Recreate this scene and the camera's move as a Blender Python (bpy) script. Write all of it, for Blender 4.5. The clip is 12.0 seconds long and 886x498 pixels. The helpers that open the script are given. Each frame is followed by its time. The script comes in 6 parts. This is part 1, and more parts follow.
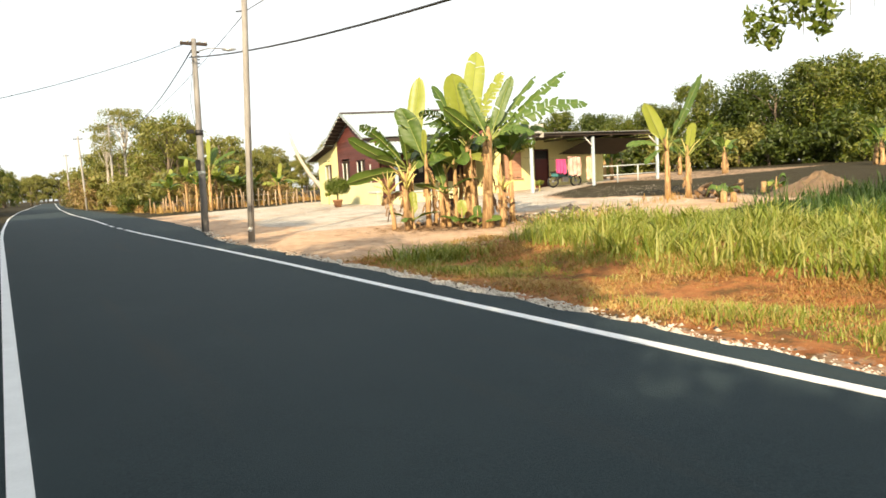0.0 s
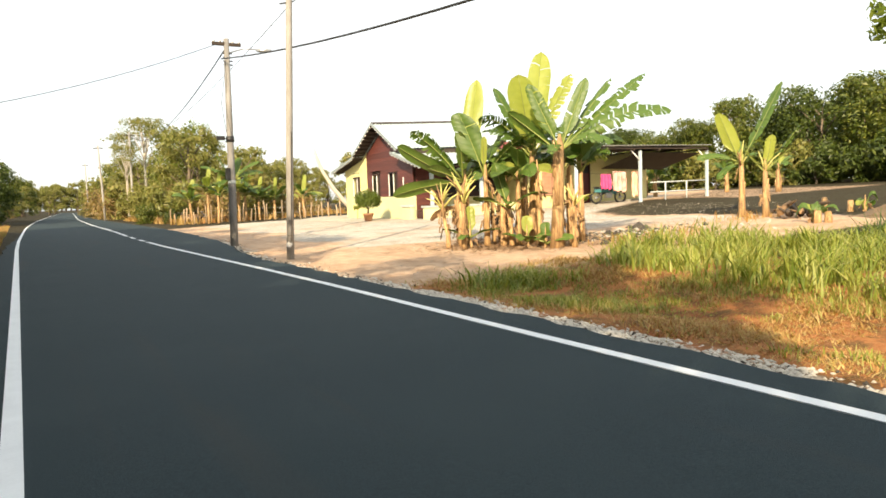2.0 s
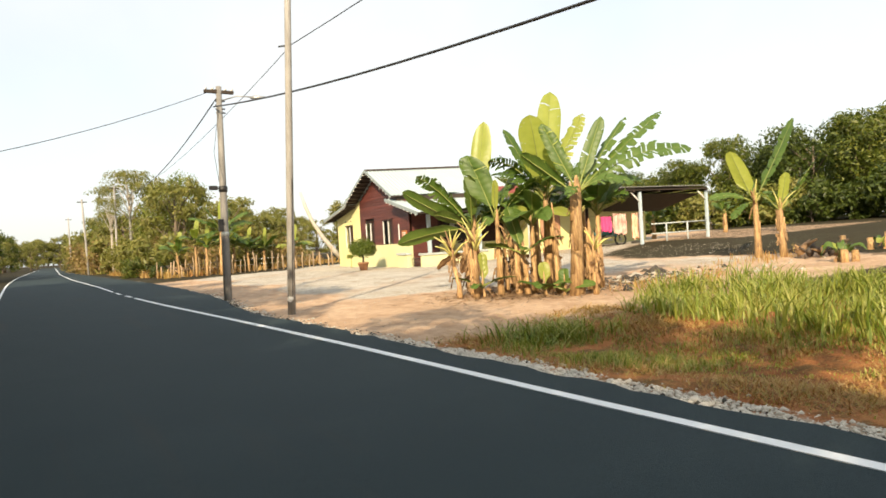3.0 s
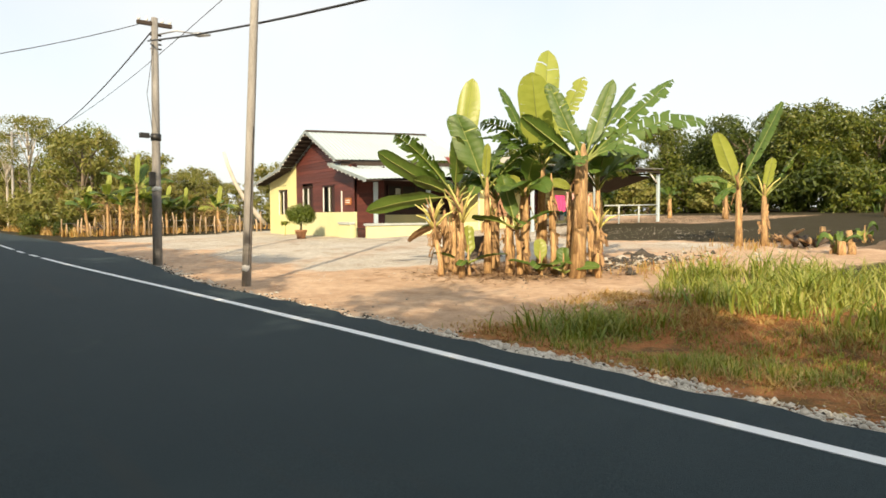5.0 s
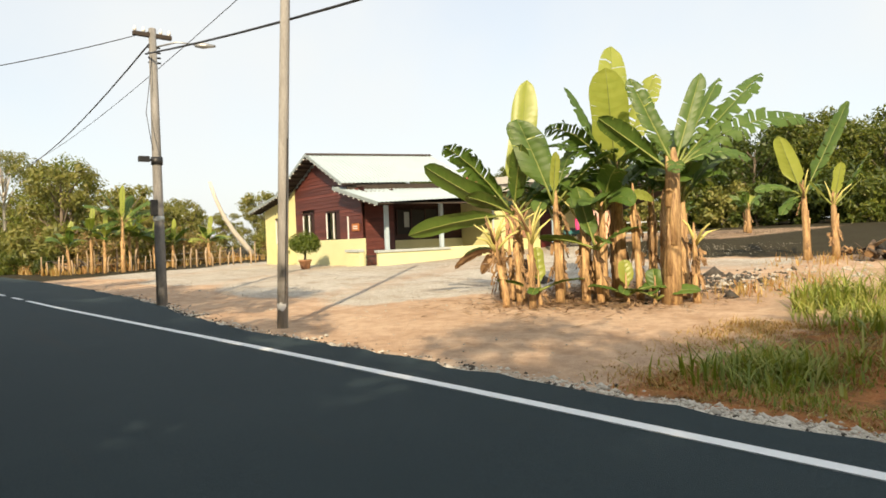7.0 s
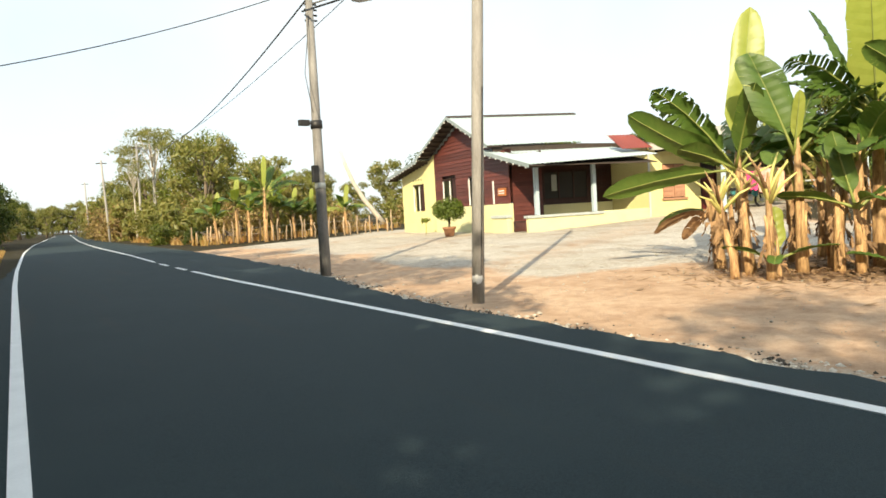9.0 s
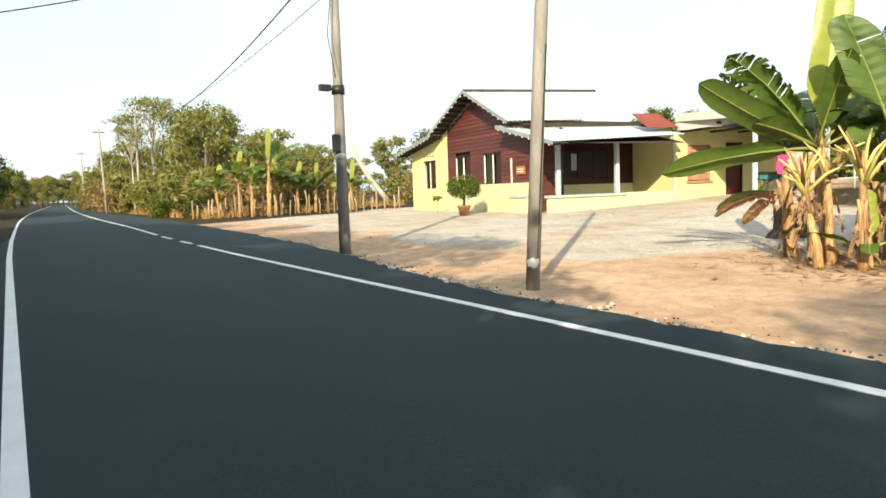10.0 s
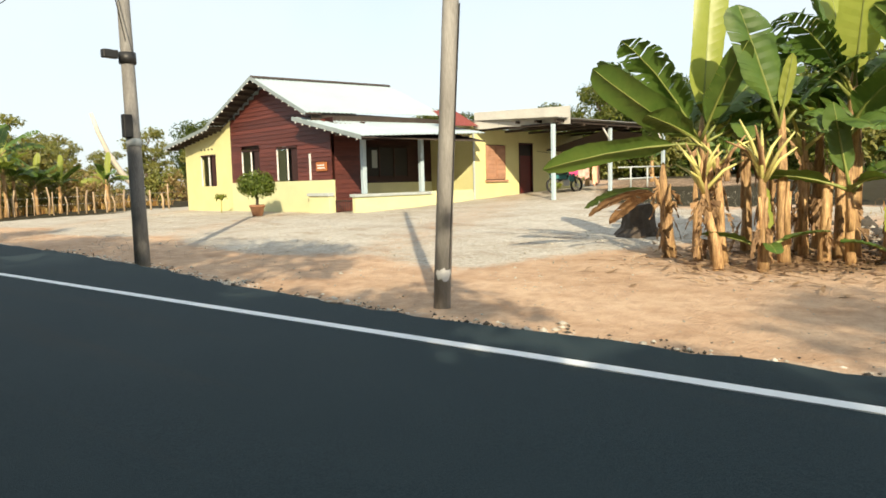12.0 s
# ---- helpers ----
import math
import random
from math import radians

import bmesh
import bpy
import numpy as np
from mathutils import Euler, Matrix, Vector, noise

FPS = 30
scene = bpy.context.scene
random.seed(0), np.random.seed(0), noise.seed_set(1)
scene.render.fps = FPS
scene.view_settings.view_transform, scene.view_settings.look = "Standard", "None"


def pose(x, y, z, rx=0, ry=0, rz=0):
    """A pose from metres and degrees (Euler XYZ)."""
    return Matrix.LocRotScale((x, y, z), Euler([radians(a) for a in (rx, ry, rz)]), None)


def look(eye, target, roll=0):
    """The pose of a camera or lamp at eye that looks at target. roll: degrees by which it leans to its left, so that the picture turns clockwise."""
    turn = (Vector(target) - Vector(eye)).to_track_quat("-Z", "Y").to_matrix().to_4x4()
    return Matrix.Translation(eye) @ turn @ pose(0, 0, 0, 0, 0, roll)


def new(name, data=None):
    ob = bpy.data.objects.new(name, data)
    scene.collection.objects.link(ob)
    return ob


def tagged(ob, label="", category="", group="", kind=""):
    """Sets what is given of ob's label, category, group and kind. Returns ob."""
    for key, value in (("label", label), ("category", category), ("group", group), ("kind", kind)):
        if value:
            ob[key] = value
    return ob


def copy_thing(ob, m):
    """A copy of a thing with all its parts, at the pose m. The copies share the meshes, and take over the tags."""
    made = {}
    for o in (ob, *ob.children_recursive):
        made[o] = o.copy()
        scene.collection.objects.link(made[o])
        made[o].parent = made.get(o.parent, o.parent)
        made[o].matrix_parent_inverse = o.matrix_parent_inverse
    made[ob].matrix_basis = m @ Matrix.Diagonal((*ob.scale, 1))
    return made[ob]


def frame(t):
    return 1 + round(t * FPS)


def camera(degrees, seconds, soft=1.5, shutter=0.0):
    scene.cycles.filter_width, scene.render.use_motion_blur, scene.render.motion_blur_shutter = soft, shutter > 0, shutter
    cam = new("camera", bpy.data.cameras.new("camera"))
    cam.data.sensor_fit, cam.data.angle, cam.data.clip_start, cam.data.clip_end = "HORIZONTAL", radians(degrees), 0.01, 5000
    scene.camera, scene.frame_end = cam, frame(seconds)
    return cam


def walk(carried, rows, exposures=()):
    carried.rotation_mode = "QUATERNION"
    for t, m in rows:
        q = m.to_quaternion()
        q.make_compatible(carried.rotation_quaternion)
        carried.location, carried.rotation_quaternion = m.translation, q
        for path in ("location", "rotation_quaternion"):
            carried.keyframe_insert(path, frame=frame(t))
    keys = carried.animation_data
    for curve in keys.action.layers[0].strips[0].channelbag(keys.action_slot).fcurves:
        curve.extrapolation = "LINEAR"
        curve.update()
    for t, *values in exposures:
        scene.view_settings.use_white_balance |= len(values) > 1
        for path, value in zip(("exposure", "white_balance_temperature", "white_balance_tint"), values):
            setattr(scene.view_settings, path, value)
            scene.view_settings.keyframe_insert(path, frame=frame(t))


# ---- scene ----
cam = camera(65.1, 12.0, soft=1.65)
PATH = [
    (0, (-3.965, -17.734, 1.264), (-2.8999, -16.0519, 1.0677), -2.88),
    (0.5, (-3.900, -17.115, 1.267), (-2.6986, -15.5263, 1.0802), -3.75),
    (1, (-3.890, -16.657, 1.250), (-2.7370, -15.0281, 1.1057), -3.13),
    (1.5, (-3.895, -16.137, 1.251), (-2.6856, -14.5471, 1.1460), -2.78),
    (2, (-3.885, -15.558, 1.261), (-2.8475, -13.8543, 1.1092), -2.06),
    (2.5, (-3.845, -15.047, 1.290), (-2.6604, -13.4386, 1.1862), -3.62),
    (3, (-3.857, -14.476, 1.310), (-2.7776, -12.7926, 1.2889), -3.37),
    (5, (-3.894, -12.194, 1.254), (-2.6235, -10.6535, 1.1511), -0.33),
    (5.5, (-3.885, -11.616, 1.262), (-2.7167, -9.9952, 1.1655), -2.53),
    (6, (-3.866, -10.998, 1.290), (-2.5057, -9.5335, 1.2253), 0.85),
    (6.5, (-3.754, -10.342, 1.289), (-2.2208, -9.0620, 1.2003), -0.26),
    (7, (-3.753, -9.790, 1.235), (-2.4356, -8.2853, 1.2023), -2.27),
    (7.5, (-3.825, -9.355, 1.224), (-2.5170, -7.8435, 1.1800), -0.44),
    (9.3, (-3.954, -7.431, 1.236), (-2.9372, -5.7143, 1.0884), -3.30),
    (9.5, (-3.970, -7.125, 1.222), (-2.8965, -5.4592, 0.9494), -4.34),
    (10, (-3.938, -6.587, 1.191), (-2.8850, -4.8949, 1.0194), -1.90),
    (10.5, (-3.970, -5.995, 1.205), (-2.9807, -4.2624, 1.0660), -3.00),
    (11, (-3.960, -5.449, 1.184), (-2.6066, -3.9848, 1.0259), -0.98),
    (11.5, (-3.907, -4.819, 1.172), (-2.5343, -3.3696, 1.0577), -1.09),
    (12, (-3.878, -4.251, 1.172), (-2.3191, -3.0125, 0.9794), -1.46),
]
walk(cam, [(t, look(eye, target, roll)) for t, eye, target, roll in PATH], exposures=[(0, 0.92, 7050, 10), (1.5, 0.92, 7050, 10), (2, 1.0, 7050, 10), (2.5, 0.84, 7050, 10), (3, 0.7, 7000, 10), (6, 0.58, 7000, 10), (6.5, 0.54, 7000, 10), (7.5, 0.58, 6900, 10), (9.5, 0.80, 6550, 5), (11.2, 0.75, 6500, 5), (12, 0.60, 6500, 6)])

# ---------------------------------------------------------------- world and sun
SUN_DIR = Vector((0.71, 0.70, -0.53)).normalized()      # the way the light travels
SUN_ELEV = math.asin(-SUN_DIR.z)
SUN_AZ = math.atan2(-SUN_DIR.x, -SUN_DIR.y)             # compass angle of the sun from +y towards +x
world = bpy.data.worlds.new("sky")
scene.world = world
world.use_nodes = True
wn = world.node_tree
sky = wn.nodes.new("ShaderNodeTexSky")
sky.sky_type = "NISHITA"
sky.sun_disc = False
sky.sun_elevation = SUN_ELEV
sky.sun_rotation = SUN_AZ
sky.air_density, sky.dust_density, sky.ozone_density = 1.0, 2.0, 1.0
wn.nodes["Background"].inputs[1].default_value = 0.15
haze_uv = wn.nodes.new("ShaderNodeTexCoord")
haze_noise = wn.nodes.new("ShaderNodeTexNoise")
haze_noise.inputs["Scale"].default_value, haze_noise.inputs["Detail"].default_value = 2.2, 6
wn.links.new(haze_uv.outputs["Generated"], haze_noise.inputs["Vector"])
haze_ramp = wn.nodes.new("ShaderNodeValToRGB")
haze_ramp.color_ramp.elements[0].position, haze_ramp.color_ramp.elements[0].color = 0.3, (0.62, 0.62, 0.62, 1)
haze_ramp.color_ramp.elements[1].position, haze_ramp.color_ramp.elements[1].color = 0.6, (0.92, 0.92, 0.92, 1)
wn.links.new(haze_noise.outputs["Fac"], haze_ramp.inputs[0])
haze = wn.nodes.new("ShaderNodeMix")      # white mixed in to whiten and brighten the sky, patchy like thin cloud
haze.data_type = "RGBA"
haze.inputs[7].default_value = (4.15, 4.4, 4.6, 1)
wn.links.new(haze_ramp.outputs[0], haze.inputs[0])
wn.links.new(sky.outputs[0], haze.inputs[6])
wn.links.new(haze.outputs[2], wn.nodes["Background"].inputs[0])
sun_data = bpy.data.lights.new("sun", "SUN")
sun_data.energy, sun_data.angle, sun_data.color = 5.0, radians(0.6), (1.0, 0.83, 0.60)
sun = new("sun", sun_data)
sun.matrix_world = look((-60, -60, 40), Vector((-60, -60, 40)) + SUN_DIR)

# ---------------------------------------------------------------- materials
def material(name, build):
    m = bpy.data.materials.new(name)
    m.use_nodes = True
    nt = m.node_tree
    bsdf = nt.nodes["Principled BSDF"]
    build(nt, bsdf)
    return m


def node(nt, kind, **sets):
    n = nt.nodes.new(kind)
    for key, value in sets.items():
        n.inputs[key.replace("_", " ")].default_value = value
    return n


def ramp(nt, fac, stops):
    r = nt.nodes.new("ShaderNodeValToRGB")
    el = r.color_ramp.elements
    while len(el) < len(stops):
        el.new(0.5)
    for e, (p, col) in zip(el, stops):
        e.position, e.color = p, (*col, 1) if len(col) == 3 else col
    nt.links.new(fac, r.inputs[0])
    return r.outputs[0]


def mix(nt, fac, a, b, mode="MIX"):
    m = nt.nodes.new("ShaderNodeMix")
    m.data_type, m.blend_type = "RGBA", mode
    for sock, v in ((m.inputs[0], fac), (m.inputs[6], a), (m.inputs[7], b)):
        if isinstance(v, (int, float)):
            sock.default_value = v
        elif isinstance(v, tuple):
            sock.default_value = (*v, 1)
        else:
            nt.links.new(v, sock)
    return m.outputs[2]


def coords(nt, scale=(1, 1, 1), which="Object"):
    tc = nt.nodes.new("ShaderNodeTexCoord")
    mp = nt.nodes.new("ShaderNodeMapping")
    mp.inputs["Scale"].default_value = scale
    nt.links.new(tc.outputs[which], mp.inputs[0])
    return mp.outputs[0]


def noise_tex(nt, vec, scale, detail=5, rough=0.6):
    n = node(nt, "ShaderNodeTexNoise", Scale=scale, Detail=detail, Roughness=rough)
    nt.links.new(vec, n.inputs["Vector"])
    return n.outputs["Fac"]


def bump(nt, bsdf, height, strength=0.4, distance=0.02):
    b = node(nt, "ShaderNodeBump", Strength=strength, Distance=distance)
    nt.links.new(height, b.inputs["Height"])
    nt.links.new(b.outputs[0], bsdf.inputs["Normal"])


def plain(name, dark, light, rough=0.7, scale=6.0, fine=60.0, metal=0.0, relief=0.25, stretch=(1, 1, 1), spread=0.25):
    """Two-scale mottled surface between two base colours, with a little change from piece to piece."""
    def build(nt, bsdf):
        v = coords(nt, stretch)
        a, b = noise_tex(nt, v, scale), noise_tex(nt, v, fine, 3)
        col = ramp(nt, a, [(0.3, dark), (0.7, light)])
        col = mix(nt, 0.35, col, ramp(nt, b, [(0.3, dark), (0.75, light)]))
        info = nt.nodes.new("ShaderNodeObjectInfo")
        vary = ramp(nt, info.outputs["Random"], [(0, (1 - spread,) * 3), (1, (1, 1, 1))])
        nt.links.new(mix(nt, 1.0, col, vary, "MULTIPLY"), bsdf.inputs["Base Color"])
        bsdf.inputs["Roughness"].default_value = rough
        bsdf.inputs["Metallic"].default_value = metal
        bump(nt, bsdf, b, relief, 0.01)
    return material(name, build)


def leafy(name, stops, rough=0.5, through_light=0.35, island=True):
    """Foliage: colour changes from leaf to leaf, and light comes through the blade."""
    def build(nt, bsdf):
        geo = nt.nodes.new("ShaderNodeNewGeometry")
        big = noise_tex(nt, coords(nt), 0.45, 3)
        src = geo.outputs["Random Per Island"] if island else noise_tex(nt, coords(nt), 5.0, 4)
        f = nt.nodes.new("ShaderNodeMath")
        f.operation = "MULTIPLY_ADD"
        f.inputs[1].default_value = 0.55
        nt.links.new(src, f.inputs[0])
        g = nt.nodes.new("ShaderNodeMath")
        g.operation = "MULTIPLY"
        g.inputs[1].default_value = 0.6
        nt.links.new(big, g.inputs[0])
        nt.links.new(g.outputs[0], f.inputs[2])
        n = len(stops) - 1
        col = ramp(nt, f.outputs[0], [(0.12 + 0.76 * i / n, c) for i, c in enumerate(stops)])
        nt.links.new(col, bsdf.inputs["Base Color"])
        bsdf.inputs["Roughness"].default_value = rough
        tr = nt.nodes.new("ShaderNodeBsdfTranslucent")
        warm = mix(nt, 1.0, col, (1.0, 1.0, 0.55), "MULTIPLY")
        nt.links.new(warm, tr.inputs[0])
        ms = nt.nodes.new("ShaderNodeMixShader")
        ms.inputs[0].default_value = through_light
        nt.links.new(bsdf.outputs[0], ms.inputs[1])
        nt.links.new(tr.outputs[0], ms.inputs[2])
        nt.links.new(ms.outputs[0], nt.nodes["Material Output"].inputs[0])
    return material(name, build)


def asphalt_build(nt, bsdf):
    v = coords(nt)
    fine, mid = noise_tex(nt, v, 90, 4, 0.75), noise_tex(nt, v, 0.7, 5)
    streak = noise_tex(nt, coords(nt, (1.6, 0.12, 1)), 1.0, 4)
    col = ramp(nt, fine, [(0.3, (0.008, 0.018, 0.023)), (0.75, (0.030, 0.053, 0.062))])
    col = mix(nt, ramp(nt, mid, [(0.45, (0, 0, 0)), (0.75, (0.5, 0.5, 0.5))]), col, (0.028, 0.046, 0.052))
    col = mix(nt, ramp(nt, streak, [(0.56, (0, 0, 0)), (0.75, (0.4, 0.4, 0.4))]), col, (0.050, 0.045, 0.038))
    nt.links.new(col, bsdf.inputs["Base Color"])
    bsdf.inputs["Roughness"].default_value = 0.85
    bsdf.inputs["Specular IOR Level"].default_value = 0.25
    bump(nt, bsdf, fine, 0.6, 0.01)


def ground_build(nt, bsdf):
    v = coords(nt)
    zone = nt.nodes.new("ShaderNodeVertexColor")
    zone.layer_name = "zone"
    sep = nt.nodes.new("ShaderNodeSeparateColor")
    nt.links.new(zone.outputs[0], sep.inputs[0])
    fine, mid, big = noise_tex(nt, v, 45, 6, 0.7), noise_tex(nt, v, 5.0, 6, 0.7), noise_tex(nt, v, 0.6, 4)
    voro = node(nt, "ShaderNodeTexVoronoi", Scale=22.0)
    nt.links.new(v, voro.inputs["Vector"])
    base = ramp(nt, mid, [(0.25, (0.024, 0.021, 0.012)), (0.5, (0.044, 0.037, 0.020)), (0.8, (0.036, 0.042, 0.017))])
    gravel = ramp(nt, fine, [(0.28, (0.20, 0.185, 0.155)), (0.5, (0.58, 0.55, 0.485)), (0.75, (0.83, 0.79, 0.71))])
    gravel = mix(nt, ramp(nt, mid, [(0.5, (0, 0, 0)), (0.72, (0.55, 0.55, 0.55))]), gravel, (0.27, 0.19, 0.12))
    grit = noise_tex(nt, v, 13, 6, 0.75)
    gravel = mix(nt, ramp(nt, grit, [(0.44, (0, 0, 0)), (0.60, (0.75, 0.75, 0.75))]), gravel, (0.33, 0.305, 0.25))
    dirt = ramp(nt, mid, [(0.2, (0.37, 0.245, 0.17)), (0.55, (0.64, 0.465, 0.325)), (0.85, (0.76, 0.59, 0.43))])
    dirt = mix(nt, 0.3, dirt, ramp(nt, fine, [(0.3, (0.20, 0.12, 0.07)), (0.8, (0.50, 0.36, 0.23))]))
    dry = ramp(nt, mid, [(0.2, (0.17, 0.055, 0.02)), (0.42, (0.40, 0.14, 0.05)), (0.6, (0.46, 0.21, 0.075)), (0.85, (0.20, 0.17, 0.05))])
    dry = mix(nt, 0.5, dry, ramp(nt, fine, [(0.35, (0.13, 0.045, 0.018)), (0.75, (0.50, 0.26, 0.10))]))
    clod = noise_tex(nt, v, 2.3, 5, 0.75)
    dry = mix(nt, ramp(nt, clod, [(0.46, (0, 0, 0)), (0.60, (0.8, 0.8, 0.8))]), dry, ramp(nt, fine, [(0.3, (0.055, 0.03, 0.014)), (0.7, (0.13, 0.10, 0.035))]))
    jit = nt.nodes.new("ShaderNodeMath")
    jit.operation = "MULTIPLY_ADD"
    jit.inputs[1].default_value, jit.inputs[2].default_value = 0.8, -0.4
    nt.links.new(mid, jit.inputs[0])
    def soft(socket):
        a = nt.nodes.new("ShaderNodeMath")
        a.operation = "ADD"
        nt.links.new(socket, a.inputs[0])
        nt.links.new(jit.outputs[0], a.inputs[1])
        return ramp(nt, a.outputs[0], [(0.38, (0, 0, 0)), (0.62, (1, 1, 1))])
    col = mix(nt, soft(sep.outputs[2]), base, dry)
    col = mix(nt, soft(sep.outputs[1]), col, dirt)
    col = mix(nt, soft(sep.outputs[0]), col, gravel)
    col = mix(nt, ramp(nt, big, [(0.35, (0.4, 0.4, 0.4)), (0.62, (0, 0, 0))]), col, (0.62, 0.52, 0.44), "MULTIPLY")
    wide = noise_tex(nt, coords(nt, (1, 0.45, 1)), 1.7, 5, 0.65)
    col = mix(nt, ramp(nt, wide, [(0.50, (0, 0, 0)), (0.70, (0.7, 0.7, 0.7))]), col, (0.70, 0.62, 0.55), "MULTIPLY")
    nt.links.new(col, bsdf.inputs["Base Color"])
    bsdf.inputs["Roughness"].default_value = 0.95
    bsdf.inputs["Specular IOR Level"].default_value = 0.15
    hsum = nt.nodes.new("ShaderNodeMath")
    hsum.operation = "ADD"
    nt.links.new(fine, hsum.inputs[0])
    nt.links.new(voro.outputs["Distance"], hsum.inputs[1])
    bump(nt, bsdf, hsum.outputs[0], 0.45, 0.03)


ASPHALT = material("asphalt", asphalt_build)
GROUND = material("ground", ground_build)
PAINT_LINE = plain("road_paint", (0.70, 0.73, 0.75), (0.84, 0.87, 0.89), 0.6, 3, 70, spread=0.05)
YELLOW = plain("yellow_wall_paint", (0.62, 0.59, 0.28), (0.70, 0.67, 0.34), 0.75, 1.5, 40, spread=0.04)
PALE_YELLOW = plain("pale_yellow_paint", (0.57, 0.57, 0.32), (0.67, 0.66, 0.39), 0.75, 1.2, 30, spread=0.04)
PLANK_RED = plain("stained_planks", (0.085, 0.021, 0.016), (0.17, 0.046, 0.033), 0.55, 3, 40, stretch=(1, 0.25, 4), spread=0.4)
# planks darkened to carry the porch's shade; also used for dark joinery
PLANK_DARK_SHADE = plain("dark_shade_planks", (0.026, 0.008, 0.006), (0.058, 0.015, 0.011), 0.55, 3, 40, stretch=(0.25, 1, 4), spread=0.35)
ROOF = plain("zinc_roof", (0.36, 0.45, 0.47), (0.47, 0.55, 0.57), 0.45, 0.8, 25, metal=0.1, relief=0.05, spread=0.08)
ROOF_RED = plain("red_roof_sheet", (0.15, 0.03, 0.022), (0.25, 0.055, 0.038), 0.5, 1.5, 25, spread=0.1)
ZINC_OLD = plain("weathered_zinc", (0.24, 0.24, 0.22), (0.40, 0.40, 0.37), 0.6, 1.2, 20, metal=0.2, spread=0.25)
FASCIA = plain("pale_sheet", (0.42, 0.41, 0.37), (0.60, 0.585, 0.53), 0.6, 0.9, 18, metal=0.05, spread=0.25)
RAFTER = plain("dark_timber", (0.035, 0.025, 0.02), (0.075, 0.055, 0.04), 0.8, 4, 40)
BOARD_GREY = plain("grey_barge_board", (0.20, 0.25, 0.26), (0.33, 0.38, 0.39), 0.6, 2, 30, spread=0.15)
POST_BLUE = plain("pale_blue_post", (0.36, 0.46, 0.52), (0.48, 0.57, 0.62), 0.6, 3, 30, spread=0.1)
WHITE = plain("white_paint", (0.66, 0.66, 0.64), (0.80, 0.80, 0.78), 0.6, 3, 40, spread=0.1)
CAP_GREY = plain("cement_cap", (0.38, 0.42, 0.42), (0.55, 0.60, 0.60), 0.8, 5, 60)
# near-black colour stands in for the lack of light inside openings
DARK_GAP = plain("dark_unlit_interior", (0.008, 0.0075, 0.007), (0.018, 0.016, 0.015), 0.6, 2, 20)
DOOR_RED = plain("dark_red_door", (0.09, 0.012, 0.010), (0.15, 0.022, 0.018), 0.4, 3, 30)
SHUTTER = plain("brown_shutter", (0.38, 0.19, 0.11), (0.56, 0.33, 0.22), 0.6, 3, 30, spread=0.2)
SIGN_ORANGE = plain("orange_plate", (0.38, 0.13, 0.04), (0.52, 0.20, 0.07), 0.5, 5, 30)
POLE_GREY = plain("weathered_pole", (0.20, 0.19, 0.175), (0.50, 0.485, 0.455), 0.75, 2.5, 30, stretch=(3, 3, 0.5), relief=0.4)
POLE_DARK = plain("dark_pole", (0.09, 0.086, 0.08), (0.36, 0.35, 0.33), 0.75, 1.6, 30, stretch=(3, 3, 0.5), relief=0.4)
BLACK = plain("black_fitting", (0.012, 0.012, 0.012), (0.03, 0.03, 0.03), 0.5, 5, 30)
STEEL = plain("galvanised_steel", (0.35, 0.36, 0.36), (0.5, 0.51, 0.51), 0.4, 5, 30, metal=0.7)
BARK = plain("bark", (0.10, 0.075, 0.05), (0.24, 0.19, 0.14), 0.9, 5, 40, stretch=(1, 1, 0.3), relief=0.6)
PALE_TRUNK = plain("pale_trunk", (0.46, 0.41, 0.34), (0.66, 0.60, 0.51), 0.85, 3, 30)
FENCE_WOOD = plain("weathered_stake", (0.36, 0.25, 0.155), (0.60, 0.46, 0.31), 0.9, 5, 40, spread=0.4)
STEM = plain("banana_stem", (0.12, 0.042, 0.016), (0.84, 0.56, 0.26), 0.7, 9.0, 30, stretch=(2.6, 2.6, 0.45), relief=0.9, spread=0.35)
STEM_GREEN = plain("petiole", (0.46, 0.44, 0.12), (0.72, 0.66, 0.26), 0.5, 4, 30, spread=0.3)
MIDRIB = plain("leaf_midrib", (0.16, 0.20, 0.045), (0.28, 0.32, 0.08), 0.5, 4, 30)
HUSK = plain("dry_banana_leaf", (0.12, 0.06, 0.03), (0.56, 0.36, 0.18), 0.85, 6, 40, spread=0.4)
TERRACOTTA = plain("terracotta", (0.30, 0.14, 0.07), (0.42, 0.22, 0.12), 0.85, 6, 40)
STONE = plain("pale_stone", (0.30, 0.27, 0.22), (0.64, 0.60, 0.51), 0.9, 8, 60, spread=0.5)
DARK_STONE = plain("dark_crumbs", (0.025, 0.022, 0.02), (0.11, 0.095, 0.075), 0.9, 8, 60, spread=0.5)
STONE_PALE = plain("chalky_stone", (0.42, 0.38, 0.31), (0.80, 0.75, 0.66), 0.9, 8, 60, spread=0.35)
TURF_LOG = plain("rotten_log", (0.045, 0.034, 0.026), (0.12, 0.092, 0.066), 0.9, 6, 40, relief=0.6)
SAND = plain("sand_heap", (0.10, 0.064, 0.036), (0.29, 0.195, 0.115), 0.95, 4, 50, relief=0.6)
PINK = plain("pink_cloth", (0.72, 0.05, 0.20), (0.80, 0.09, 0.27), 0.8, 5, 60)
PEACH = plain("patterned_cloth", (0.72, 0.28, 0.16), (0.82, 0.66, 0.48), 0.8, 4, 9)
CREAM = plain("flowered_cloth", (0.74, 0.20, 0.16), (0.80, 0.74, 0.62), 0.8, 3.2, 12)
